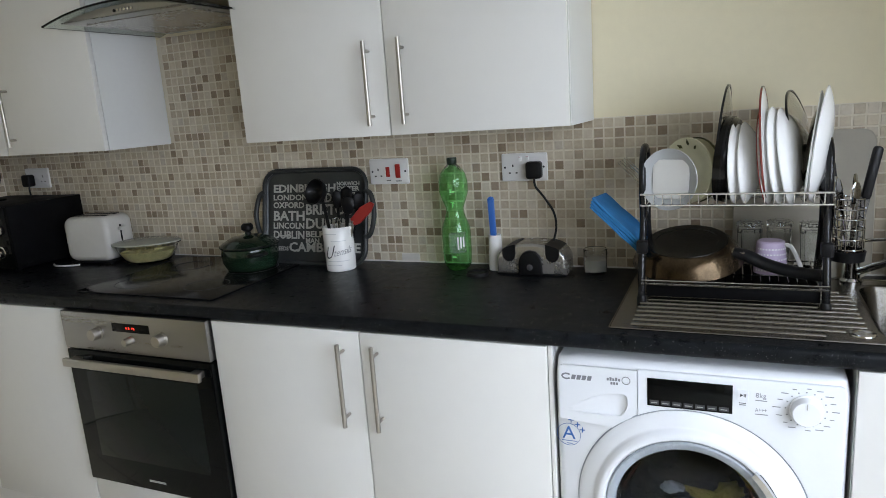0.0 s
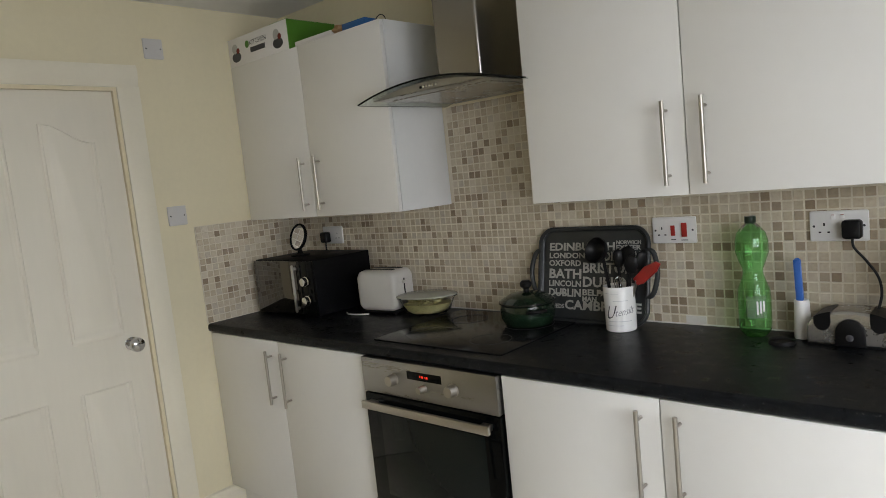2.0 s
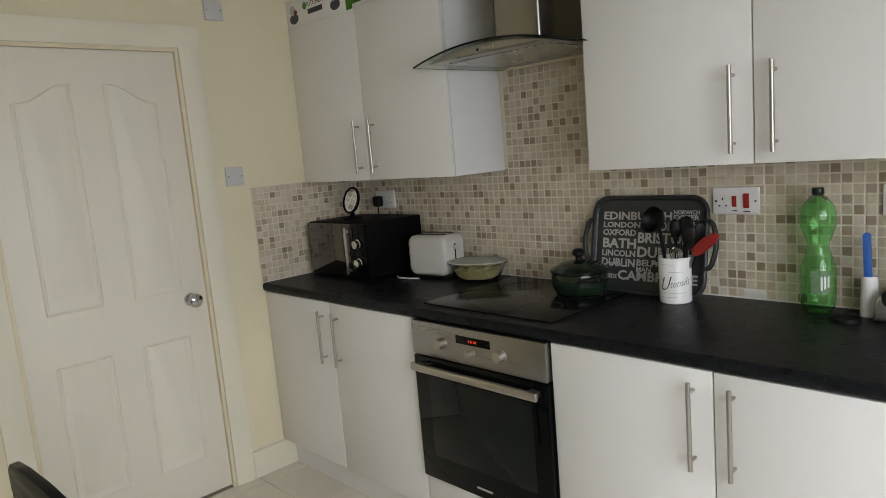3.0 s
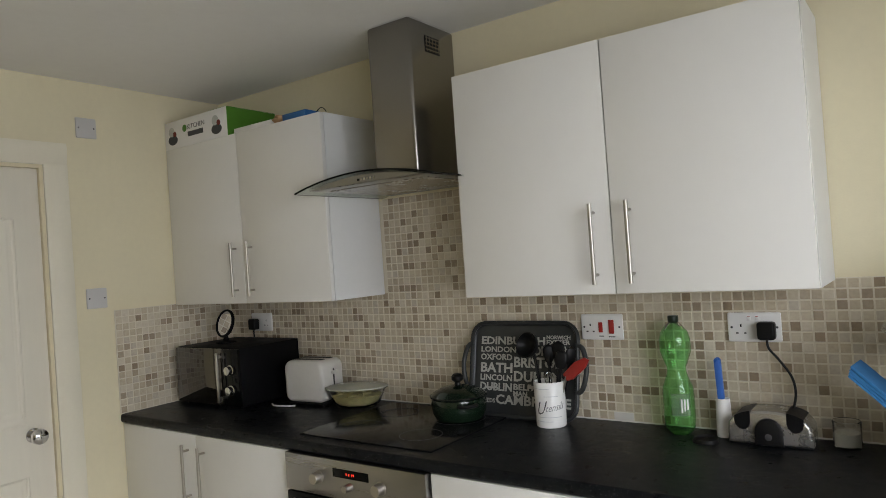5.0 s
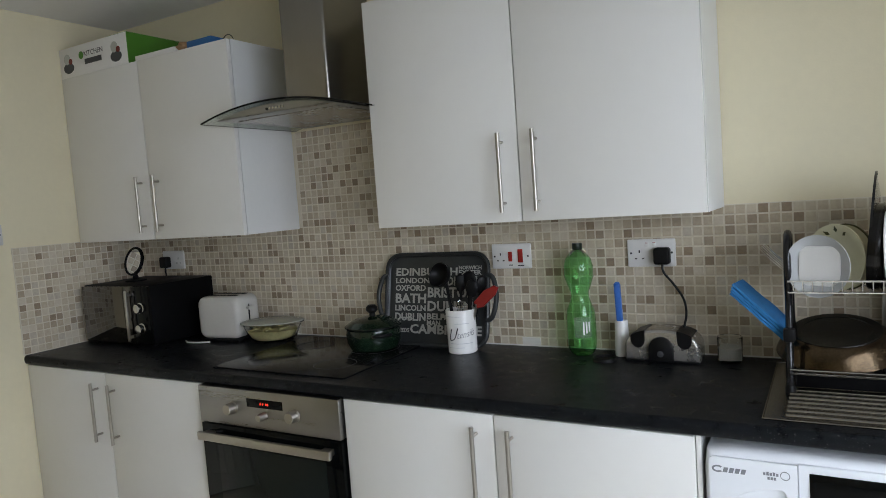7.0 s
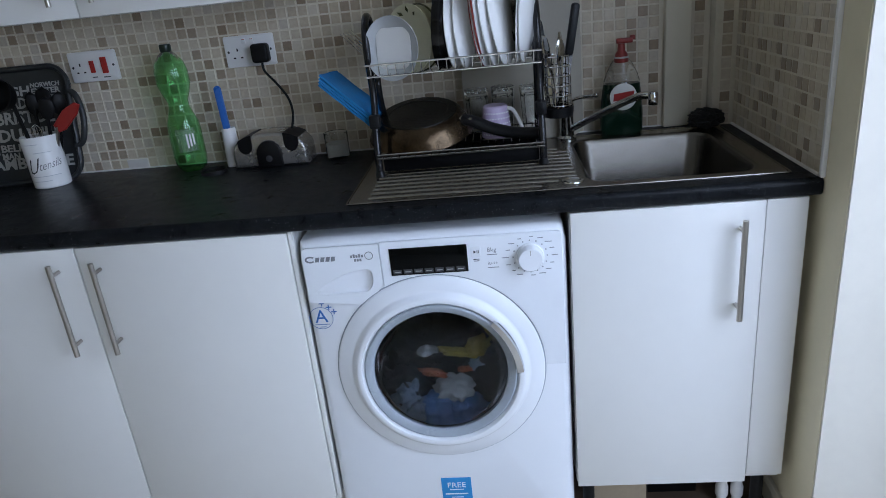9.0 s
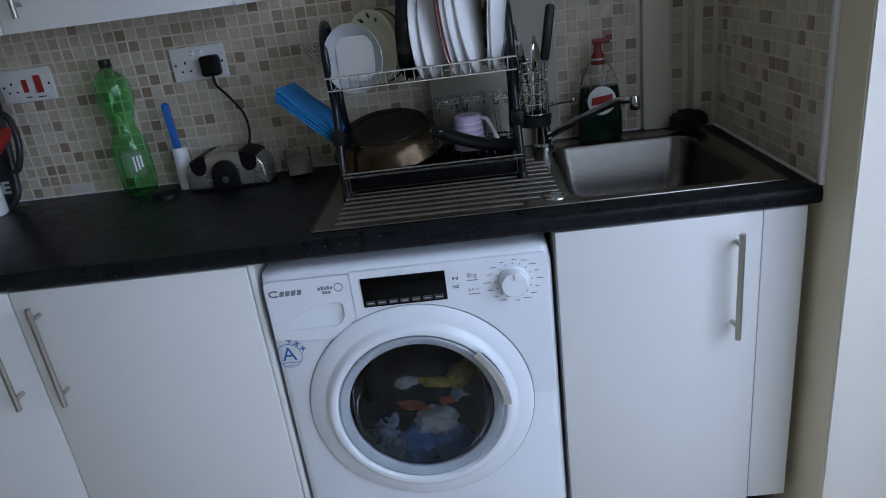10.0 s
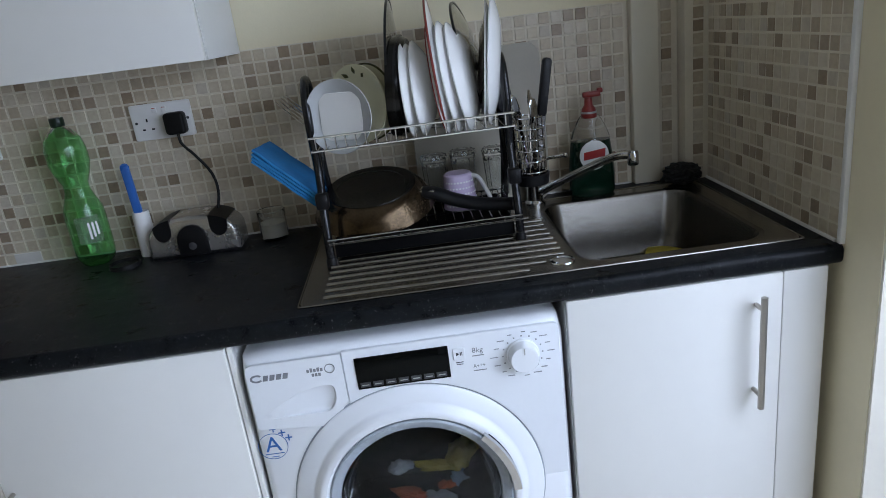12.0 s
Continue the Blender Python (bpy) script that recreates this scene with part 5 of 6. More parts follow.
soap()
single("scourer", blob((0.046, 0.032, 0.027), 4, 0.25, 4, 5), M["scourer"], (3.712, -0.088, TOP + 0.030), "round black wire scourer beside the sink", "scourer")
single("sponge", box(-0.045, 0.045, -0.030, 0.030, -0.012, 0.012, 0.006), M["sponge"], pose(3.640, -0.160, TOP - 0.147, 0, 2, -25), "yellow sponge lying in the sink bowl", "sponge")


# ---- things on the worktop ----
def microwave():
    m = thing("microwave", (0.072, 0, TOP), "black microwave oven with a mirrored door", "microwave")
    W, D0, D1, H = 0.448, -0.372, -0.035, 0.260
    part("body", box(0, W, D0 + 0.012, D1, 0.012, H, 0.004), M["black_case"], m)
    door = part("door", box(0.002, W * 0.76, D0, D0 + 0.012, 0.015, H - 0.003, 0.002), M["micro_door"], m, "mirrored dark glass door")
    part("handle", box(W * 0.76 - 0.022, W * 0.76 - 0.008, D0 - 0.022, D0 - 0.012, 0.028, H - 0.018, 0.004), M["satin"], door, "vertical steel bar handle")
    for hz in (0.04, H - 0.042):
        part("handle_post", box(W * 0.76 - 0.020, W * 0.76 - 0.010, D0 - 0.013, D0 + 0.001, hz, hz + 0.012), M["satin"], door)
    pan = part("control_panel", box(W * 0.765, W - 0.002, D0, D0 + 0.012, 0.015, H - 0.003, 0.002), M["black_glass"], m)
    for kz in (0.082, 0.168):
        part("dial", to_front(lathe([(0, 0), (0.023, 0), (0.023, 0.004), (0.019, 0.006), (0.018, 0.022), (0, 0.024)], 26), W * 0.88, D0, kz), M["chrome"], pan, "chrome dial")
    for fx in (0.04, W - 0.04):
        for fy in (D0 + 0.04, D1 - 0.04):
            part("foot", moved(lathe([(0, 0), (0.014, 0), (0.016, 0.013)], 14), pose(fx, fy, 0)), M["black_case"], m)
    return m


M["micro_door"] = pbr("mirrored_dark_glass", (0.14, 0.13, 0.12), 0.05, 1.0, var=0.05, rvar=0.01)
microwave()
mr = thing("vanity_mirror", pose(0.235, -0.215, TOP + 0.260), "round black framed vanity mirror on the microwave", "mirror")
part("base", lathe([(0, 0), (0.045, 0), (0.045, 0.006), (0.014, 0.012), (0.009, 0.03), (0, 0.032)], 30), M["black_case"], mr)
tilt = pose(0, 0, 0.088, 0, 0, -6) @ pose(0, 0, 0, 74, 10, 0)
part("frame", moved(lathe([(0.056, -0.006), (0.064, -0.006), (0.066, 0), (0.064, 0.006), (0.056, 0.006)], 40, True), tilt), M["black_case"], mr)
part("glass", moved(lathe([(0, 0.003), (0.057, 0.003), (0.057, -0.003), (0, -0.003)], 40), tilt), M["mirror"], mr, "round mirror glass")


def toaster():
    t = thing("toaster", pose(0.722, -0.140, TOP, 0, 0, 6), "white two slice toaster with a side lever", "toaster")
    part("body", prism(rounded(-0.108, 0.108, 0.014, 0.190, 0.038), -0.072, 0.072, "y", 0.022, 4), M["toaster_white"], t)
    part("base", box(-0.100, 0.100, -0.066, 0.066, 0.006, 0.016, 0.004), M["black_plastic"], t)
    for sy in (-0.026, 0.026):
        part("slot", box(-0.078, 0.078, sy - 0.013, sy + 0.013, 0.187, 0.1912, 0.001), M["black_plastic"], t, "dark bread slot")
    part("lever_slot", box(0.1072, 0.1088, -0.004, 0.004, 0.060, 0.150), M["black_plastic"], t)
    part("lever", box(0.107, 0.124, -0.016, 0.016, 0.128, 0.142, 0.004), M["toaster_white"], t)
    part("dial", moved(lathe([(0, 0), (0.013, 0), (0.012, 0.010), (0, 0.011)], 20), pose(0.107, 0.030, 0.050, 0, 90, 0)), M["toaster_white"], t)
    for fx in (-0.085, 0.085):
        for fy in (-0.05, 0.05):
            part("foot", moved(lathe([(0, 0), (0.009, 0), (0.009, 0.008)], 10), pose(fx, fy, 0)), M["black_plastic"], t)
    return t


toaster()
single("power_lead", tube(spline([(0.56, -0.24, TOP + 0.006), (0.60, -0.262, TOP + 0.006), (0.66, -0.255, TOP + 0.006), (0.70, -0.235, TOP + 0.006)], 5), 0.0035, 8), M["white_plastic"], (0, 0, 0), "short white power lead by the toaster", "cable")


def casserole():
    c = thing("glass_bowl", (0.944, -0.118, TOP), "oval glass bowl of pasta with a glass lid", "bowl")
    sq = pose(0, 0, 0, 0, 0, 20) @ Matrix.Diagonal((1.14, 0.80, 1, 1))
    part("bowl", moved(lathe([(0, 0), (0.070, 0), (0.088, 0.014), (0.108, 0.066), (0.118, 0.072), (0.118, 0.076), (0.105, 0.072), (0.084, 0.018), (0.068, 0.005), (0, 0.005)], 44), sq), M["bowl_glass"], c, "clear oval glass bowl")
    part("lid", moved(lathe([(0.119, 0.076), (0.118, 0.081), (0.085, 0.088), (0, 0.092), (0, 0.088), (0.085, 0.084), (0.110, 0.077)], 44), sq), M["lid_glass"], c, "shallow steamed glass lid")
    part("filling", moved(lathe([(0, 0.006), (0.066, 0.007), (0.080, 0.018), (0.094, 0.046), (0.06, 0.052), (0, 0.050)], 36), sq), M["pasta"], c, "pale yellow pasta")
    rr = random.Random(3)
    for i in range(46):
        a, d = rr.uniform(0, 6.28), math.sqrt(rr.random()) * 0.072
        z = 0.040 + 0.016 * rr.random()
        k = 1 + (z - 0.01) * 3
        p = Vector((math.cos(a) * d * 1.05 * k, math.sin(a) * d * 0.74 * k, z))
        u = Vector((rr.uniform(-1, 1), rr.uniform(-1, 1), rr.uniform(-0.3, 0.3))).normalized() * 0.017
        part("pasta", moved(tube([p - u, p, p + u], 0.0055, 6), pose(0, 0, 0, 0, 0, 20)), M["pasta"], c)
    return c


casserole()


def pot():
    p = thing("cooking_pot", (1.500, -0.180, TOP + 0.0056), "dark green enamel cooking pot with a lid", "pot")
    part("body", lathe([(0, 0), (0.070, 0), (0.084, 0.006), (0.096, 0.030), (0.099, 0.060), (0.096, 0.078), (0.099, 0.083), (0.095, 0.085), (0.091, 0.078), (0.094, 0.055), (0.080, 0.010), (0, 0.006)], 48), M["green_enamel"], p)
    lid = part("lid", lathe([(0.100, 0.083), (0.101, 0.088), (0.090, 0.097), (0.060, 0.113), (0.022, 0.121), (0, 0.122), (0, 0.118), (0.06, 0.108), (0.095, 0.085)], 48), M["green_enamel"], p, "domed green enamel lid")
    part("rim", lathe([(0.0995, 0.082), (0.1025, 0.084), (0.1025, 0.088), (0.0995, 0.089)], 48, True), M["black_paint"], lid, "dark rim")
    part("knob", lathe([(0, 0.119), (0.012, 0.120), (0.010, 0.130), (0.021, 0.140), (0.021, 0.152), (0.014, 0.160), (0, 0.161)], 24), M["black_plastic"], lid, "black knob")
    for a in (-38, 142):
        q = pose(0, 0, 0, 0, 0, a)
        part("handle", moved(tube(spline([(0.094, -0.030, 0.062), (0.118, -0.026, 0.066), (0.126, 0, 0.066), (0.118, 0.026, 0.066), (0.094, 0.030, 0.062)], 5), 0.0068, 8), q), M["black_plastic"], p, "black loop handle")
    return p


pot()


def city_tray():
    """A charcoal tray stood on edge against the tiles, printed with city names."""
    t = thing("serving_tray", pose(1.700, -0.082, TOP + 0.003, -11, 0, 0), "charcoal serving tray printed with city names, leaning", "tray")
    w, h = 0.212, 0.330
    o = rounded(-w, w, 0.0, h, 0.055, 8)
    part("base", prism(o, -0.003, 0.003, "y", 0.001, 1), M["tray"], t)
    part("rim", tube([(u, -0.014, v) for u, v in o], 0.0075, 8, True), M["tray"], t)
    bm = bmesh.new()
    inner = [(u * 0.955, 0.165 + (v - 0.165) * 0.945) for u, v in o]
    a = [bm.verts.new((u, -0.016, v)) for u, v in o]
    b = [bm.verts.new((u, -0.004, v)) for u, v in inner]
    for i in range(len(o)):
        bm.faces.new((a[i], a[(i + 1) % len(o)], b[(i + 1) % len(o)], b[i]))
    part("wall", bm, M["tray"], t)
    for s in (-1, 1):
        part("handle", tube(spline([(s * (w - 0.006), -0.014, 0.255), (s * (w + 0.020), -0.016, 0.240), (s * (w + 0.034), -0.018, 0.175), (s * (w + 0.020), -0.016, 0.110), (s * (w - 0.006), -0.014, 0.095)], 6), 0.0088, 10), M["tray"], t, "moulded loop handle")
    y = -0.0046
    rows = [("EDINBURGH", -0.165, 0.265, 0.034, 0.232), ("LONDON", -0.165, 0.239, 0.024, 0.130), ("OXFORD", -0.165, 0.213, 0.026, 0.118), ("BATH", -0.165, 0.172, 0.042, 0.118), ("LINCOLN", -0.165, 0.145, 0.026, 0.118), ("DUBLIN", -0.165, 0.112, 0.034, 0.118),
            ("LEEDS", -0.153, 0.072, 0.018, 0.046), ("CAMBRIDGE", -0.104, 0.070, 0.040, 0.262), ("NORWICH", 0.073, 0.284, 0.016, 0.080), ("EXETER", 0.073, 0.267, 0.019, 0.080), ("BATH", 0.073, 0.245, 0.022, 0.080), ("CARDIFF", -0.030, 0.232, 0.038, 0.122),
            ("YORK", 0.098, 0.225, 0.018, 0.055), ("BRISTOL", -0.041, 0.192, 0.044, 0.165), ("DUBLIN", -0.041, 0.146, 0.044, 0.165), ("BELFAST", -0.041, 0.118, 0.026, 0.120), ("MAN", -0.041, 0.098, 0.022, 0.050)]
    for s, x, z, size, wide in rows:
        words("lettering", s, size * 1.13, M["print_grey"], t, pose(-0.180 + (x + 0.165) * 1.13, y, 0.2535 + (z - 0.265) * 1.085), wide=wide * 1.13, bold=0.03)
    for x0, x1, z, k in ((-0.158, -0.110, 0.094, 0.006), (0.020, 0.120, 0.100, 0.010), (0.098, 0.155, 0.118, 0.014)):
        part("print_bar", box(x0, x1, y - 0.0004, y + 0.001, z, z + k), M["print_grey"], t, smooth=False)
    return t


city_tray()


M["print_soft"] = pbr("grey_script_print", (0.22, 0.22, 0.23), 0.5, var=0.1)
M["print_faint"] = pbr("faint_grey_print", (0.52, 0.52, 0.54), 0.5, var=0.1)


def utensil_pot():
    """A white jar with utensils; each utensil is a thing of its own."""
    X, Y = 1.836, -0.128
    j = thing("utensil_jar", (X, Y, TOP), "white ceramic utensil jar with script lettering", "utensil jar")
    part("jar", lathe([(0, 0), (0.047, 0), (0.050, 0.003), (0.052, 0.146), (0.050, 0.149), (0.047, 0.146), (0.045, 0.008), (0, 0.006)], 40), M["white_ceramic"], j)
    # flowing script wrapped round the jar, its capital larger; faint lines of small print
    for word, size, wide, x0, z0, ink in (("U", 0.062, 0.036, -0.002, 0.050, "print_dark"), ("tensils", 0.034, 0.064, 0.034, 0.056, "print_soft")):
        tx = words("lettering", word, size, M[ink], j, Matrix.Identity(4), wide=wide, shear=0.42, bold=-0.008)
        for v in tx.data.vertices:
            a = radians(-90 + 24) + (v.co.x + x0 - 0.050) / 0.0515
            d = 0.0517 - v.co.y
            v.co = Vector((d * math.cos(a), d * math.sin(a), v.co.z + z0 + 0.14 * (v.co.x + x0 - 0.05)))
    for x0, x1, z0 in ((-0.02, 0.05, 0.128), (0.01, 0.09, 0.036), (0.0, 0.06, 0.022), (0.03, 0.08, 0.104)):
        bm = box(x0, x1, -0.0004, 0.0004, z0, z0 + 0.0016)
        bmesh.ops.subdivide_edges(bm, edges=[e for e in bm.edges if abs(e.verts[0].co.x - e.verts[1].co.x) > 0.001], cuts=8)
        for v in bm.verts:
            a = radians(-66) + (v.co.x - 0.050) / 0.0515
            d = 0.0517 - v.co.y
            v.co = Vector((d * math.cos(a), d * math.sin(a), v.co.z))
        part("caption_bar", bm, M["print_faint"], j, smooth=False)
    top = TOP + 0.010
    lad = thing("ladle", pose(X - 0.012, Y - 0.004, top, -4, -11, 0), "black plastic ladle standing in the jar", "ladle", "utensils in the jar")
    part("stem", tube([(0, 0, 0), (0, 0, 0.12), (0, 0, 0.235)], 0.0058, 8), M["black_plastic"], lad)
    part("bowl", moved(lathe([(0, -0.030), (0.020, -0.026), (0.034, -0.012), (0.038, 0.004), (0.036, 0.005), (0.031, -0.010), (0.018, -0.022), (0, -0.025)], 28), pose(-0.014, -0.012, 0.262, 68, -30, 0) @ Matrix.Scale(1.2, 4)), M["black_plastic"], lad)
    sp = thing("spatula", pose(X + 0.012, Y, top, 0, 19, 0), "red silicone spatula standing in the jar", "spatula", "utensils in the jar")
    part("stem", tube([(0, 0, 0), (0, 0, 0.10), (0, 0, 0.165)], 0.005, 8), M["satin"], sp)
    part("blade", moved(prism([(-0.016, 0.0), (0.010, -0.002), (0.020, 0.020), (0.022, 0.085), (0.012, 0.112), (-0.004, 0.104), (-0.018, 0.060)], -0.004, 0.004, "y", 0.002, 1), pose(0.0, 0, 0.158, 0, 30, -10)), M["red_plastic"], sp, "red silicone blade")
    for k, (dx, dy, rx, ry, ln, rr) in enumerate(((0.010, 0.020, -3, 4, 0.225, 0.026), (0.020, -0.006, 2, 10, 0.205, 0.022), (-0.002, 0.012, -3, -1, 0.215, 0.018), (0.024, 0.014, -2, 13, 0.215, 0.020))):
        u = thing("cooking_spoon", pose(X + dx, Y + dy, top, rx, ry, 0), "black plastic cooking spoon standing in the jar", "spoon", "utensils in the jar")
        part("stem", tube([(0, 0, 0), (0, 0, 0.1), (0, 0, ln)], 0.0052, 8), M["black_plastic"], u)
        part("head", moved(lathe([(0, -0.036), (rr * 0.7, -0.026), (rr, 0.0), (rr * 0.8, 0.022), (0, 0.034)], 20), pose(0, 0, ln + 0.010, 0, 0, 15 * k) @ Matrix.Diagonal((1, 0.3, 1, 1))), M["black_plastic"], u)
    single("whisk", merge(tube([(0, 0, 0), (0, 0, 0.15)], 0.005, 8), *[tube(spline([(0, 0, 0.15), (0.018 * math.cos(a), 0.018 * math.sin(a), 0.19), (0.014 * math.cos(a), 0.014 * math.sin(a), 0.215), (0, 0, 0.225)], 4), 0.0012, 5) for a in [k * math.pi / 4 for k in range(8)]]),
           M["chrome"], pose(X + 0.002, Y - 0.012, top - 0.004, 2, 3, 0) @ Matrix.Scale(0.78, 4), "small steel whisk standing in the jar", "whisk", "utensils in the jar")


utensil_pot()


def soda_bottle():
    b = thing("soda_bottle", (2.246, -0.078, TOP), "empty green plastic soda bottle with dark cap", "bottle")
    prof = [(0, 0.006), (0.028, 0.000), (0.038, 0.006), (0.045, 0.022), (0.0462, 0.045), (0.0462, 0.120), (0.0445, 0.142), (0.035, 0.165), (0.0285, 0.186), (0.0285, 0.202), (0.038, 0.226), (0.0455, 0.252), (0.0455, 0.285), (0.040, 0.308), (0.026, 0.328), (0.0145, 0.338), (0.0135, 0.345)]
    bm = lathe(prof + [(r * 0.985, z + 0.0006) for r, z in reversed(prof[1:])] + [(0, 0.0068)], 48)
    for v in bm.verts:
        r = math.hypot(v.co.x, v.co.y)
        if v.co.z < 0.03 and r > 0.01:
            k = 1 - 0.10 * (1 - v.co.z / 0.03) * (0.5 + 0.5 * math.cos(5 * math.atan2(v.co.y, v.co.x)))
            v.co.x, v.co.y = v.co.x * k, v.co.y * k
        if 0.215 < v.co.z < 0.31:
            k = 1 + 0.015 * math.cos(9 * math.atan2(v.co.y, v.co.x) + 40 * v.co.z)
            v.co.x, v.co.y = v.co.x * k, v.co.y * k
    part("bottle", bm, M["green_pet"], b)
    cap = part("cap", lathe([(0, 0.358), (0.0150, 0.358), (0.0158, 0.354), (0.0158, 0.340), (0.0145, 0.338)], 28), M["cap_green"], b, "dark green screw cap")
    lab = bmesh.new()
    n = 16
    rows = []
    for z in (0.062, 0.128):
        rows.append([lab.verts.new((0.0466 * math.cos(radians(-100 + 70 * i / n)), 0.0466 * math.sin(radians(-100 + 70 * i / n)), z)) for i in range(n + 1)])
    for i in range(n):
        lab.faces.new((rows[0][i], rows[0][i + 1], rows[1][i + 1], rows[1][i]))
    lb = part("label", lab, M["bottle_label"], b, "faded printed wrap label")
    for k in range(3):
        a0 = -66 + 11 * k
        bar = bmesh.new()
        q = []
        for z in (0.072 + 0.004 * k, 0.112):
            q.append([bar.verts.new((0.0470 * math.cos(radians(a0 + s)), 0.0470 * math.sin(radians(a0 + s)), z)) for s in (0, 3, 6)])
        for i in range(2):
            bar.faces.new((q[0][i], q[0][i + 1], q[1][i + 1], q[1][i]))
        part("label_bar", bar, M["label_white"], lb)
    return b


M["cap_green"] = pbr("dark_green_cap", (0.008, 0.022, 0.012), 0.4, var=0.15)
M["bottle_label"] = pbr("faded_green_label", (0.30, 0.42, 0.30), 0.4, var=0.2, vscale=30, alpha=0.35)
soda_bottle()
br = thing("dish_brush", (2.371, -0.066, TOP - 0.0), "blue handled brush standing in a white holder", "brush")
part("holder", lathe([(0, 0), (0.022, 0), (0.023, 0.004), (0.020, 0.108), (0.018, 0.112), (0.0165, 0.108), (0, 0.10)], 28), M["white_plastic"], br, "white plastic holder")
part("handle", moved(prism(rounded(-0.010, 0.010, 0.105, 0.232, 0.0095), -0.007, 0.007, "y", 0.004, 2), pose(0, 0, 0, 0, -2, 0)), M["blue_plastic"], br, "tapered blue handle")
single("jar_lid", lathe([(0, 0.004), (0.030, 0.004), (0.034, 0.010), (0.036, 0.010), (0.037, 0), (0, 0)], 32), M["black_plastic"], (2.334, -0.140, TOP), "small round black lid on the worktop", "lid")


def sharpener():
    g = thing("knife_sharpener", (2.502, -0.078, TOP), "silver and black electric knife sharpener", "knife sharpener")
    n = 20
    arch = [(-0.108, 0.004), (0.108, 0.004)] + [(0.108 * math.cos(math.pi * i / n) * (1 - 0.0 * i), 0.030 + 0.068 * math.sin(math.pi * i / n) ** 0.62) for i in range(n + 1)]
    part("body", prism(arch, -0.052, 0.048, "y", 0.010, 3), M["silver_plastic"], g)
    mid = [(-0.036, 0.003), (0.036, 0.003)] + [(0.036 * math.cos(math.pi * i / 14), 0.040 + 0.038 * math.sin(math.pi * i / 14)) for i in range(15)]
    face = part("front_cover", prism(mid, -0.064, -0.040, "y", 0.006, 2), M["black_plastic"], g, "black arched front cover")
    part("maker_mark", to_front(lathe([(0, 0.0006), (0.009, 0.0004), (0.0095, 0)], 20), 0.0, -0.0640, 0.028), M["print_dark"], face)
    for s in (-1, 1):
        xs = [0.046 + 0.042 * q / 8 for q in range(9)]
        ridge = [(s * x, 0.0315 + 0.068 * math.sin(math.acos(min(1.0, x / 0.108))) ** 0.62) for x in xs]
        low = [(s * (0.067 + 0.021 * math.cos(radians(a))), 0.066 + 0.024 * math.sin(radians(a))) for a in range(0, -181, -30)]
        part("slot", prism(ridge + low, -0.0535, 0.046, "y", 0.0008, 1), M["black_plastic"], g, "black sharpening slot")
    part("base", box(-0.106, 0.106, -0.050, 0.046, 0, 0.006, 0.002), M["black_plastic"], g)
    return g


sharpener()
cd = thing("candle_jar", (2.684, -0.070, TOP), "small glass candle jar with white wax", "candle")
part("glass", lathe([(0, 0), (0.031, 0), (0.034, 0.004), (0.035, 0.072), (0.033, 0.074), (0.032, 0.072), (0.031, 0.008), (0, 0.007)], 32), M["clear"], cd)
part("wax", lathe([(0, 0.008), (0.0305, 0.008), (0.0315, 0.042), (0, 0.040)], 32), M["wax"], cd, "white wax")


# ---- sockets and switches ----
def plate(name, m, w, h, label, category, mt="white_plastic"):
    t = thing(name, m, label, category)
    part("plate", prism(rounded(-w / 2, w / 2, -h / 2, h / 2, 0.005, 4), -0.010, 0.0, "y", 0.003, 2), M[mt], t)
    return t


def holes(t, x, z):
    for dx, dz, w, h in ((0, 0.011, 0.004, 0.008), (-0.011, -0.011, 0.0065, 0.004), (0.011, -0.011, 0.0065, 0.004)):
        part("pin_hole", box(x + dx - w / 2, x + dx + w / 2, -0.0106, -0.0092, z + dz - h / 2, z + dz + h / 2), M["black_plastic"], t)


def screws(t, w):
    for s in (-1, 1):
        part("screw", to_front(lathe([(0, 0), (0.0035, 0), (0.003, 0.001), (0, 0.0012)], 12), s * (w / 2 - 0.011), -0.010, 0), M["print_dark"], t)


def plug(m, cable, label):
    p = thing("plug", m, label, "plug")
    part("body", prism(rounded(-0.024, 0.024, -0.026, 0.026, 0.009, 5), -0.034, 0.0, "y", 0.007, 3), M["black_plastic"], p)
    part("cable", tube(spline(cable, 8), 0.0036, 8), M["black_plastic"], p, "black cable")
    return p


WALL_FACE = -0.0058
sb = plate("double_socket", pose(2.461, WALL_FACE, 1.229), 0.146, 0.086, "white plastic double wall socket with black plug", "socket")
holes(sb, -0.036, -0.006)
screws(sb, 0.146)
for dx in (-0.013, 0.010):
    part("switch", box(dx - 0.006, dx + 0.006, -0.0128, -0.0095, 0.020, 0.034, 0.0015), M["white_plastic"], sb)
    part("switch_mark", box(dx - 0.004, dx + 0.004, -0.0132, -0.0126, 0.031, 0.0325), M["red_plastic"], sb)
plug(pose(2.497, WALL_FACE - 0.010, 1.221), [(0, -0.018, -0.024), (0.003, -0.019, -0.050), (0.030, -0.020, -0.085), (0.058, -0.022, -0.130), (0.066, -0.030, -0.175), (0.058, -0.045, -0.222), (0.055, -0.055, -0.240)], "black plug in the wall socket, cable hanging")
sa = plate("cooker_switch", pose(1.988, WALL_FACE, 1.228), 0.146, 0.086, "white cooker control plate with two red switches", "switch")
holes(sa, -0.040, -0.004)
screws(sa, 0.146)
part("switch", box(-0.010, 0.004, -0.0135, -0.0095, -0.018, 0.016, 0.0015), M["red_plastic"], sa, "small red switch")
part("switch", box(0.026, 0.044, -0.0150, -0.0095, -0.022, 0.024, 0.0020), M["red_plastic"], sa, "large red cooker switch")
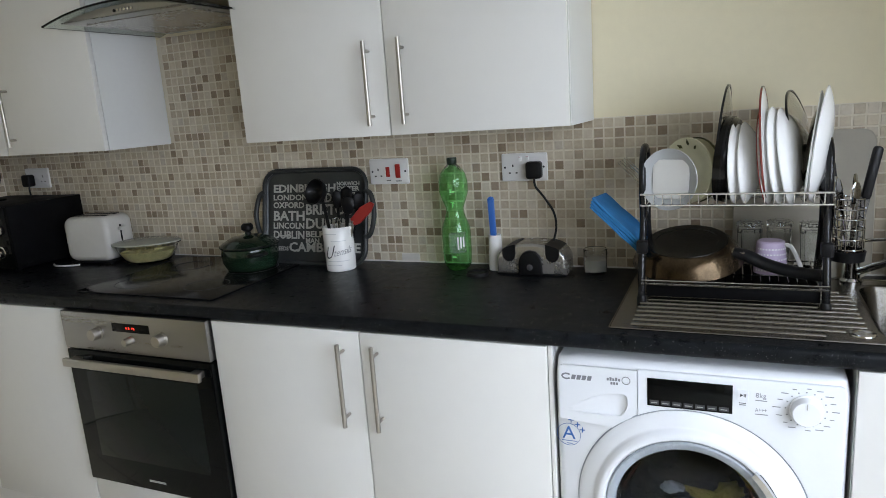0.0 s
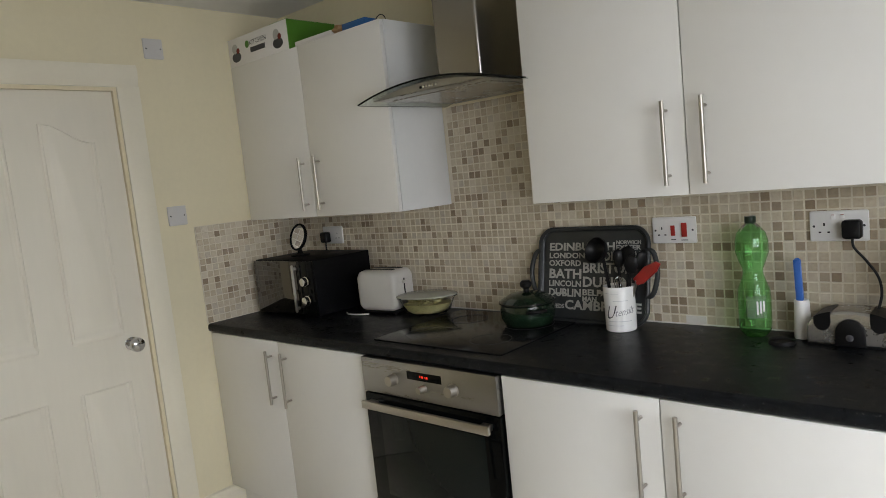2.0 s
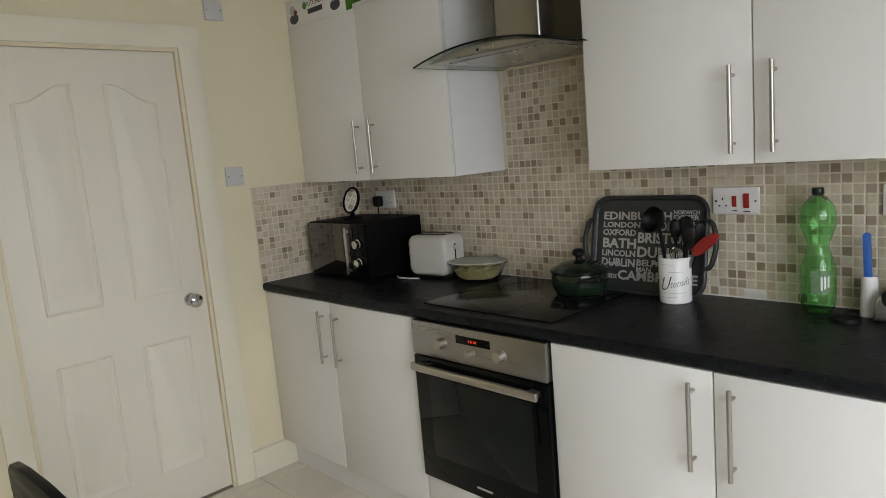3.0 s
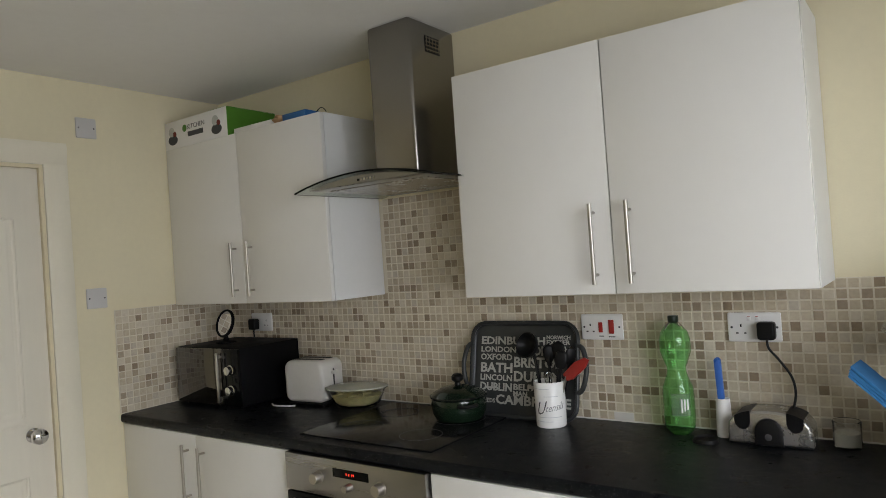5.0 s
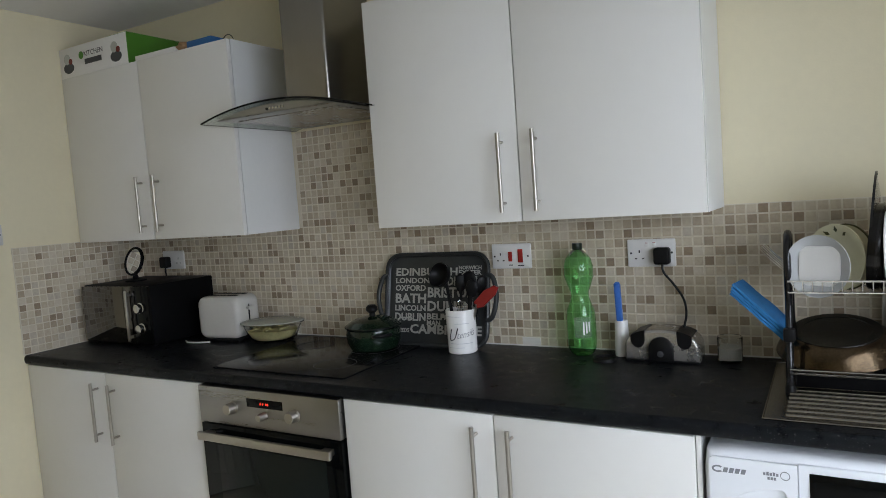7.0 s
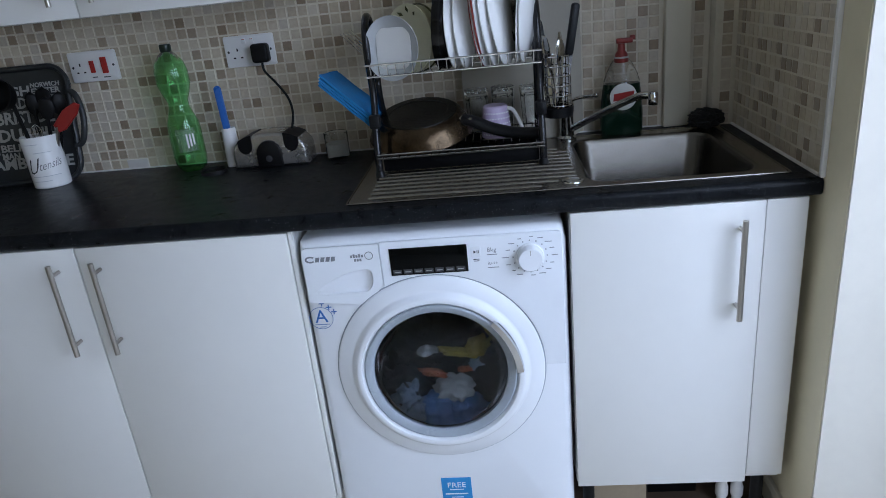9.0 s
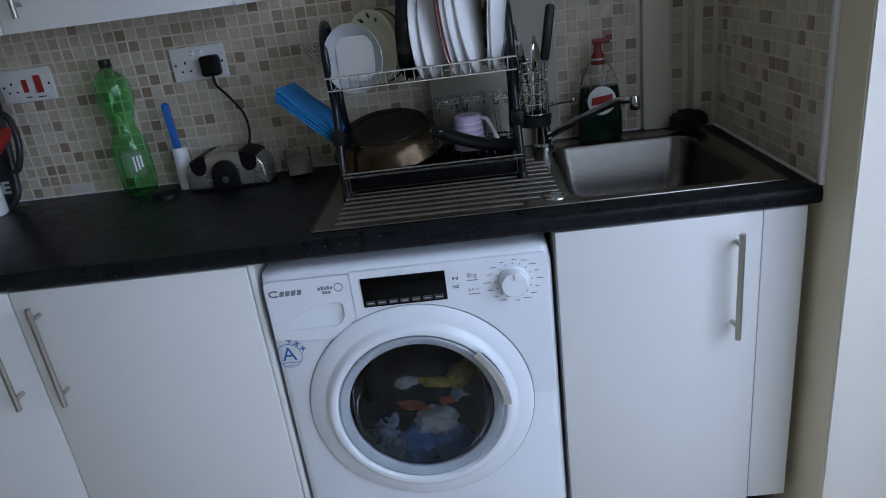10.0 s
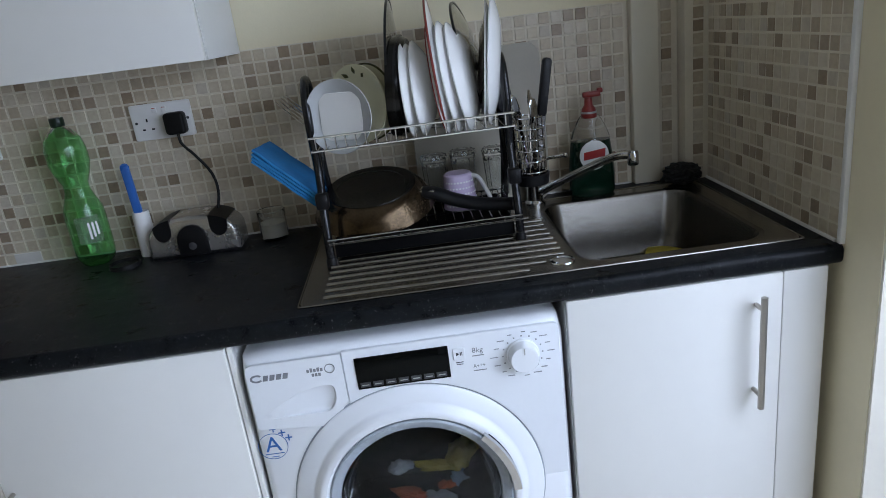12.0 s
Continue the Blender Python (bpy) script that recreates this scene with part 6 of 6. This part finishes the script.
part("caption_bar", box(-0.010, 0.006, -0.0106, -0.0094, -0.032, -0.029), M["print_dark"], sa, smooth=False)
part("caption_bar", box(0.024, 0.046, -0.0106, -0.0094, -0.034, -0.031), M["print_dark"], sa, smooth=False)
sc = plate("double_socket", pose(0.245, WALL_FACE, 1.245), 0.146, 0.086, "white plastic double wall socket behind the microwave", "socket")
holes(sc, 0.036, -0.004)
plug(pose(0.208, WALL_FACE - 0.010, 1.236), [(0, -0.018, -0.024), (0.0, -0.019, -0.05), (0.002, -0.016, -0.09), (0.0, -0.014, -0.14)], "black plug behind the microwave")
for y, z, lb in ((-0.682, 2.153, "blank white switch plate high on the wall"), (-0.681, 1.425, "white blank switch plate above the tiles")):
    s = plate("wall_plate", pose(0.0, y, z, 0, 0, 90), 0.086, 0.086, lb, "wall plate", "switch_plastic")
    screws(s, 0.086)

# ---- on top of the wall cabinet ----
kb = thing("kitchen_box", (0.004, 0, 2.088), "white and green printed kitchen appliance box", "box")
part("carton", box(0, 0.466, -0.310, -0.040, 0, 0.127, 0.001), M["card_white"], kb)
part("green_side", box(0.4655, 0.4672, -0.309, -0.041, 0.001, 0.126), M["card_green"], kb, "green printed end", smooth=False)
part("green_top", box(0.330, 0.466, -0.309, -0.041, 0.1268, 0.1282), M["card_green"], kb, "green printed top", smooth=False)
words("lettering", "KITCHEN", 0.030, M["print_dark"], kb, pose(0.175, -0.3108, 0.074), wide=0.130)
part("print_bar", box(0.180, 0.295, -0.3112, -0.3098, 0.040, 0.062), M["print_dark"], kb, smooth=False)
part("print_disc", to_front(lathe([(0, 0.0008), (0.016, 0.0006), (0.0165, 0)], 20), 0.156, -0.310, 0.082), M["card_green"], kb)
for px in (0.062, 0.392):
    pic = part("picture", to_front(moved(lathe([(0, 0.0010), (0.036, 0.0008), (0.037, 0)], 24), Matrix.Diagonal((1, 0.62, 1, 1))), px, -0.310, 0.040), M["print_dark"], kb, "dark printed picture")
    part("picture_disc", to_front(lathe([(0, 0.0012), (0.022, 0.0010), (0.023, 0)], 20), px - 0.008, -0.310, 0.078), M["print_grey"], pic)
    part("picture_disc", to_front(lathe([(0, 0.0016), (0.012, 0.0014), (0.013, 0)], 16), px + 0.016, -0.310, 0.066), M["red_rim"], pic)
single("paper_pack", box(0.500, 0.740, -0.300, -0.080, 0, 0.022, 0.003), M["card_white"], (0, 0, 2.0885), "flat white paper pack on the cabinet", "paper pack")
single("paper_bag", blob((0.045, 0.06, 0.020), 9, 0.3, 3, 2), M["card_tan"], (0.770, -0.245, 2.108), "crumpled tan paper bag on the cabinet", "bag")
single("blue_carton", box(0.800, 0.935, -0.290, -0.110, 0, 0.030, 0.002), M["card_blue"], pose(0, 0, 2.0885, 0, 0, 0), "flat blue printed carton on the cabinet", "box")
single("cable_tie", tube(spline([(0.945, -0.25, 2.0905), (0.962, -0.25, 2.112), (0.985, -0.25, 2.120), (1.005, -0.25, 2.108), (1.012, -0.25, 2.0905)], 4), 0.0018, 6), M["black_plastic"], (0, 0, 0), "looped thin black cable on the cabinet", "cable")

# ---- under the sink ----
for x in (3.322, 3.742):
    for y in (-0.545, -0.10):
        single("cabinet_leg", lathe([(0, 0), (0.024, 0), (0.026, 0.004), (0.024, 0.030), (0.015, 0.036), (0.015, 0.152), (0, 0.152)], 18), M["black_plastic"], (x, y, 0), "black plastic adjustable leg under the sink cabinet", "cabinet leg", "legs under the sink cabinet")
single("board_offcut", box(3.336, 3.479, -0.50, -0.20, 0.0, 0.105, 0.002), M["box_beige"], (0, 0, 0), "beige board box under the sink cabinet", "box")
single("dark_box", box(3.490, 3.620, -0.46, -0.20, 0.0, 0.085, 0.004), M["black_plastic"], (0, 0, 0), "dark plastic box under the sink cabinet", "box")
for x in (3.668, 3.706):
    v = thing("waste_pipe", (x, -0.515, 0), "white plastic pipe valve under the sink", "pipe")
    part("pipe", tube(spline([(0, 0.30, 0.140), (0, 0.16, 0.130), (0, 0.06, 0.118), (0, 0.012, 0.105)], 4), 0.010, 12), M["white_plastic"], v)
    part("valve", lathe([(0, 0.004), (0.010, 0.004), (0.014, 0.014), (0.011, 0.030), (0.016, 0.042), (0.016, 0.066), (0.012, 0.078), (0.014, 0.096), (0.010, 0.112), (0, 0.114)], 18), M["white_plastic"], v)


# ---- chair by the table ----
def chair():
    c = thing("dining_chair", pose(1.335, -1.868, 0, 0, 0, 5), "black painted wooden dining chair with slatted backrest", "chair")
    part("seat", prism(rounded(-0.20, 0.20, -0.40, 0.02, 0.04), 0.430, 0.455, "z", 0.006, 2), M["black_wood"], c)
    for x in (-0.165, 0.165):
        part("leg", tube([(x, -0.37, 0), (x * 0.97, -0.365, 0.22), (x * 0.95, -0.36, 0.431)], 0.018, 10), M["black_wood"], c)
        part("leg", tube([(x, 0.03, 0), (x, 0.0, 0.25), (x, -0.01, 0.431)], 0.018, 10), M["black_wood"], c)
    o = [(-0.185, 0.790), (-0.186, 0.845), (-0.170, 0.860), (-0.10, 0.864), (0.02, 0.860), (0.11, 0.850), (0.16, 0.826), (0.188, 0.780), (0.120, 0.780), (0.095, 0.795), (0.03, 0.806), (-0.06, 0.808), (-0.085, 0.790)]
    part("top_rail", prism(o, -0.012, 0.012, "y", 0.005, 2), M["black_wood"], c, "curved black top rail")
    for a, b in ((-0.185, -0.085), (0.120, 0.188), (0.010, 0.040)):
        part("slat", box(a, b, -0.011, 0.011, 0.456, 0.792, 0.004), M["black_wood"], c)
    return c


chair()

# ---- pieces of walls and floor ----
PITCH, ROWS_N = 0.030, 15


def tile_mesh(name, material, w=0.0256, h=0.0256, d=0.0045):
    """One mosaic tile in the x-z plane, its face towards -y, with softened edges."""
    e = 0.0011
    a, b = w / 2, h / 2
    v = [(-a, 0, -b), (a, 0, -b), (a, 0, b), (-a, 0, b), (-a, -d + e, -b), (a, -d + e, -b), (a, -d + e, b), (-a, -d + e, b),
         (-a + e, -d, -b + e), (a - e, -d, -b + e), (a - e, -d, b - e), (-a + e, -d, b - e)]
    f = [(0, 1, 5, 4), (1, 2, 6, 5), (2, 3, 7, 6), (3, 0, 4, 7), (4, 5, 9, 8), (5, 6, 10, 9), (6, 7, 11, 10), (7, 4, 8, 11), (8, 9, 10, 11)]
    me = bpy.data.meshes.new(name)
    me.from_pydata(v, [], f)
    me.materials.append(material)
    return me, v, f


TILE_ME, TILE_V, TILE_F = tile_mesh("tile", M["tile"])
GROUT, SINK = 0.004, 0.0031
rng = random.Random(5)


def jitter():
    return pose(0, rng.uniform(-0.0004, 0.0002), 0, rng.uniform(-0.7, 0.7), 0, rng.uniform(-0.7, 0.7))


def tile_parts(parent, places):
    for m in places:
        ob = new("tile", TILE_ME)
        ob.parent = parent
        ob.matrix_local = m @ jitter()


def tile_rest(parent, places):
    vs, fs = [], []
    for m in places:
        k = len(vs)
        mm = m @ jitter()
        vs += [mm @ Vector(p) for p in TILE_V]
        fs += [tuple(i + k for i in f) for f in TILE_F]
    me = bpy.data.meshes.new("tiles")
    me.from_pydata(vs, [], fs)
    me.materials.append(M["tile_rest"])
    ob = new("tiles", me)
    ob.parent = parent
    tagged(ob, kind="stuff")


def blocked(x, z):
    """Where a pale filler strip takes the tiles' place."""
    return 2.005 < x < 2.075 and z < 0.94


near, rest = [], []
for i in range(121):
    x = 0.004 + PITCH * (i + 0.5)
    for j in range(28):
        z = TOP + 0.002 + PITCH * (j + 0.5)
        if j >= ROWS_N and not (1.04 < x < 1.65):
            continue
        if x > 3.600 or blocked(x, z):
            continue
        (near if 2.18 < x < 2.78 and j < ROWS_N else rest).append(pose(x, -GROUT + SINK, z))
for j in range(ROWS_N):
    z = TOP + 0.002 + PITCH * (j + 0.5)
    rest.append(pose(3.709, -GROUT + SINK, z))
part("grout", merge(box(0, 3.6145, -GROUT, 0.001, TOP, 1.366), box(1.038, 1.650, -GROUT, 0.001, 1.366, 1.75), box(3.6825, 3.737, -GROUT, 0.001, TOP, 1.366)), M["grout"], wall_back, "off-white grout", smooth=False)
tile_parts(wall_back, near)
tile_rest(wall_back, rest)
part("sealant", tube([(0.006, -0.0055, TOP + 0.0012), (1.8, -0.0055, TOP + 0.0012), (3.61, -0.0055, TOP + 0.0012)], 0.0030, 8), M["sealant"], wall_back, "white silicone bead")
part("filler_tile", box(2.006, 2.073, -0.0060, -GROUT + 0.001, TOP + 0.002, TOP + 0.030, 0.001), M["patch"], wall_back, "pale filler strip")

part("grout", box(0, GROUT, -0.608, 0, TOP, 1.366), M["grout"], wall_door, "off-white grout", smooth=False)
tile_parts(wall_door, [pose(GROUT - SINK, -0.006 - PITCH * (i + 0.5), TOP + 0.002 + PITCH * (j + 0.5), 0, 0, 90) for i in range(20) for j in range(ROWS_N)])
part("grout", box(RIGHT - GROUT, RIGHT, -0.594, -0.048, TOP, 1.366), M["grout"], wall_right, "off-white grout", smooth=False)
tile_parts(wall_right, [pose(RIGHT - GROUT + SINK, -0.050 - PITCH * (i + 0.5), TOP + 0.002 + PITCH * (j + 0.5), 0, 0, -90) for i in range(18) for j in range(ROWS_N)])
part("sealant", tube([(RIGHT - 0.007, -0.590, TOP + 0.0015), (RIGHT - 0.007, -0.30, TOP + 0.0015), (RIGHT - 0.007, -0.052, TOP + 0.0015)], 0.0042, 8), M["sealant"], wall_right, "white silicone bead")
part("tile_trim", box(RIGHT - 0.010, RIGHT, -0.607, -0.5945, TOP, 1.368, 0.002), M["white_plastic"], wall_right, "white plastic tile trim")
tile_parts(corner, [pose(3.771, -0.048 + SINK, TOP + 0.002 + PITCH * (j + 0.5)) for j in range(ROWS_N)])

# floor tiles, laid square to the walls
fx = [0.466 + 0.375 * k for k in range(-2, 10)]
fy = [-0.757 - 0.375 * k for k in range(-3, 11)]
big = {}
for i in range(len(fx) - 1):
    for j in range(len(fy) - 1):
        x0, x1, y1, y0 = max(fx[i], 0.0), min(fx[i + 1], RIGHT), min(fy[j], 0.0), max(fy[j + 1], ROOM_Y)
        if x1 - x0 < 0.02 or y1 - y0 < 0.02:
            continue
        key = (round(x1 - x0, 3), round(y1 - y0, 3))
        if key not in big:
            big[key] = mesh_of("tile", box(0.0015, key[0] - 0.0015, 0.0015, key[1] - 0.0015, -0.008, 0.0, 0.0012, 1), M["floor"])
        ob = new("tile", big[key])
        ob.parent = floor
        ob.location = (x0, y0, 0)
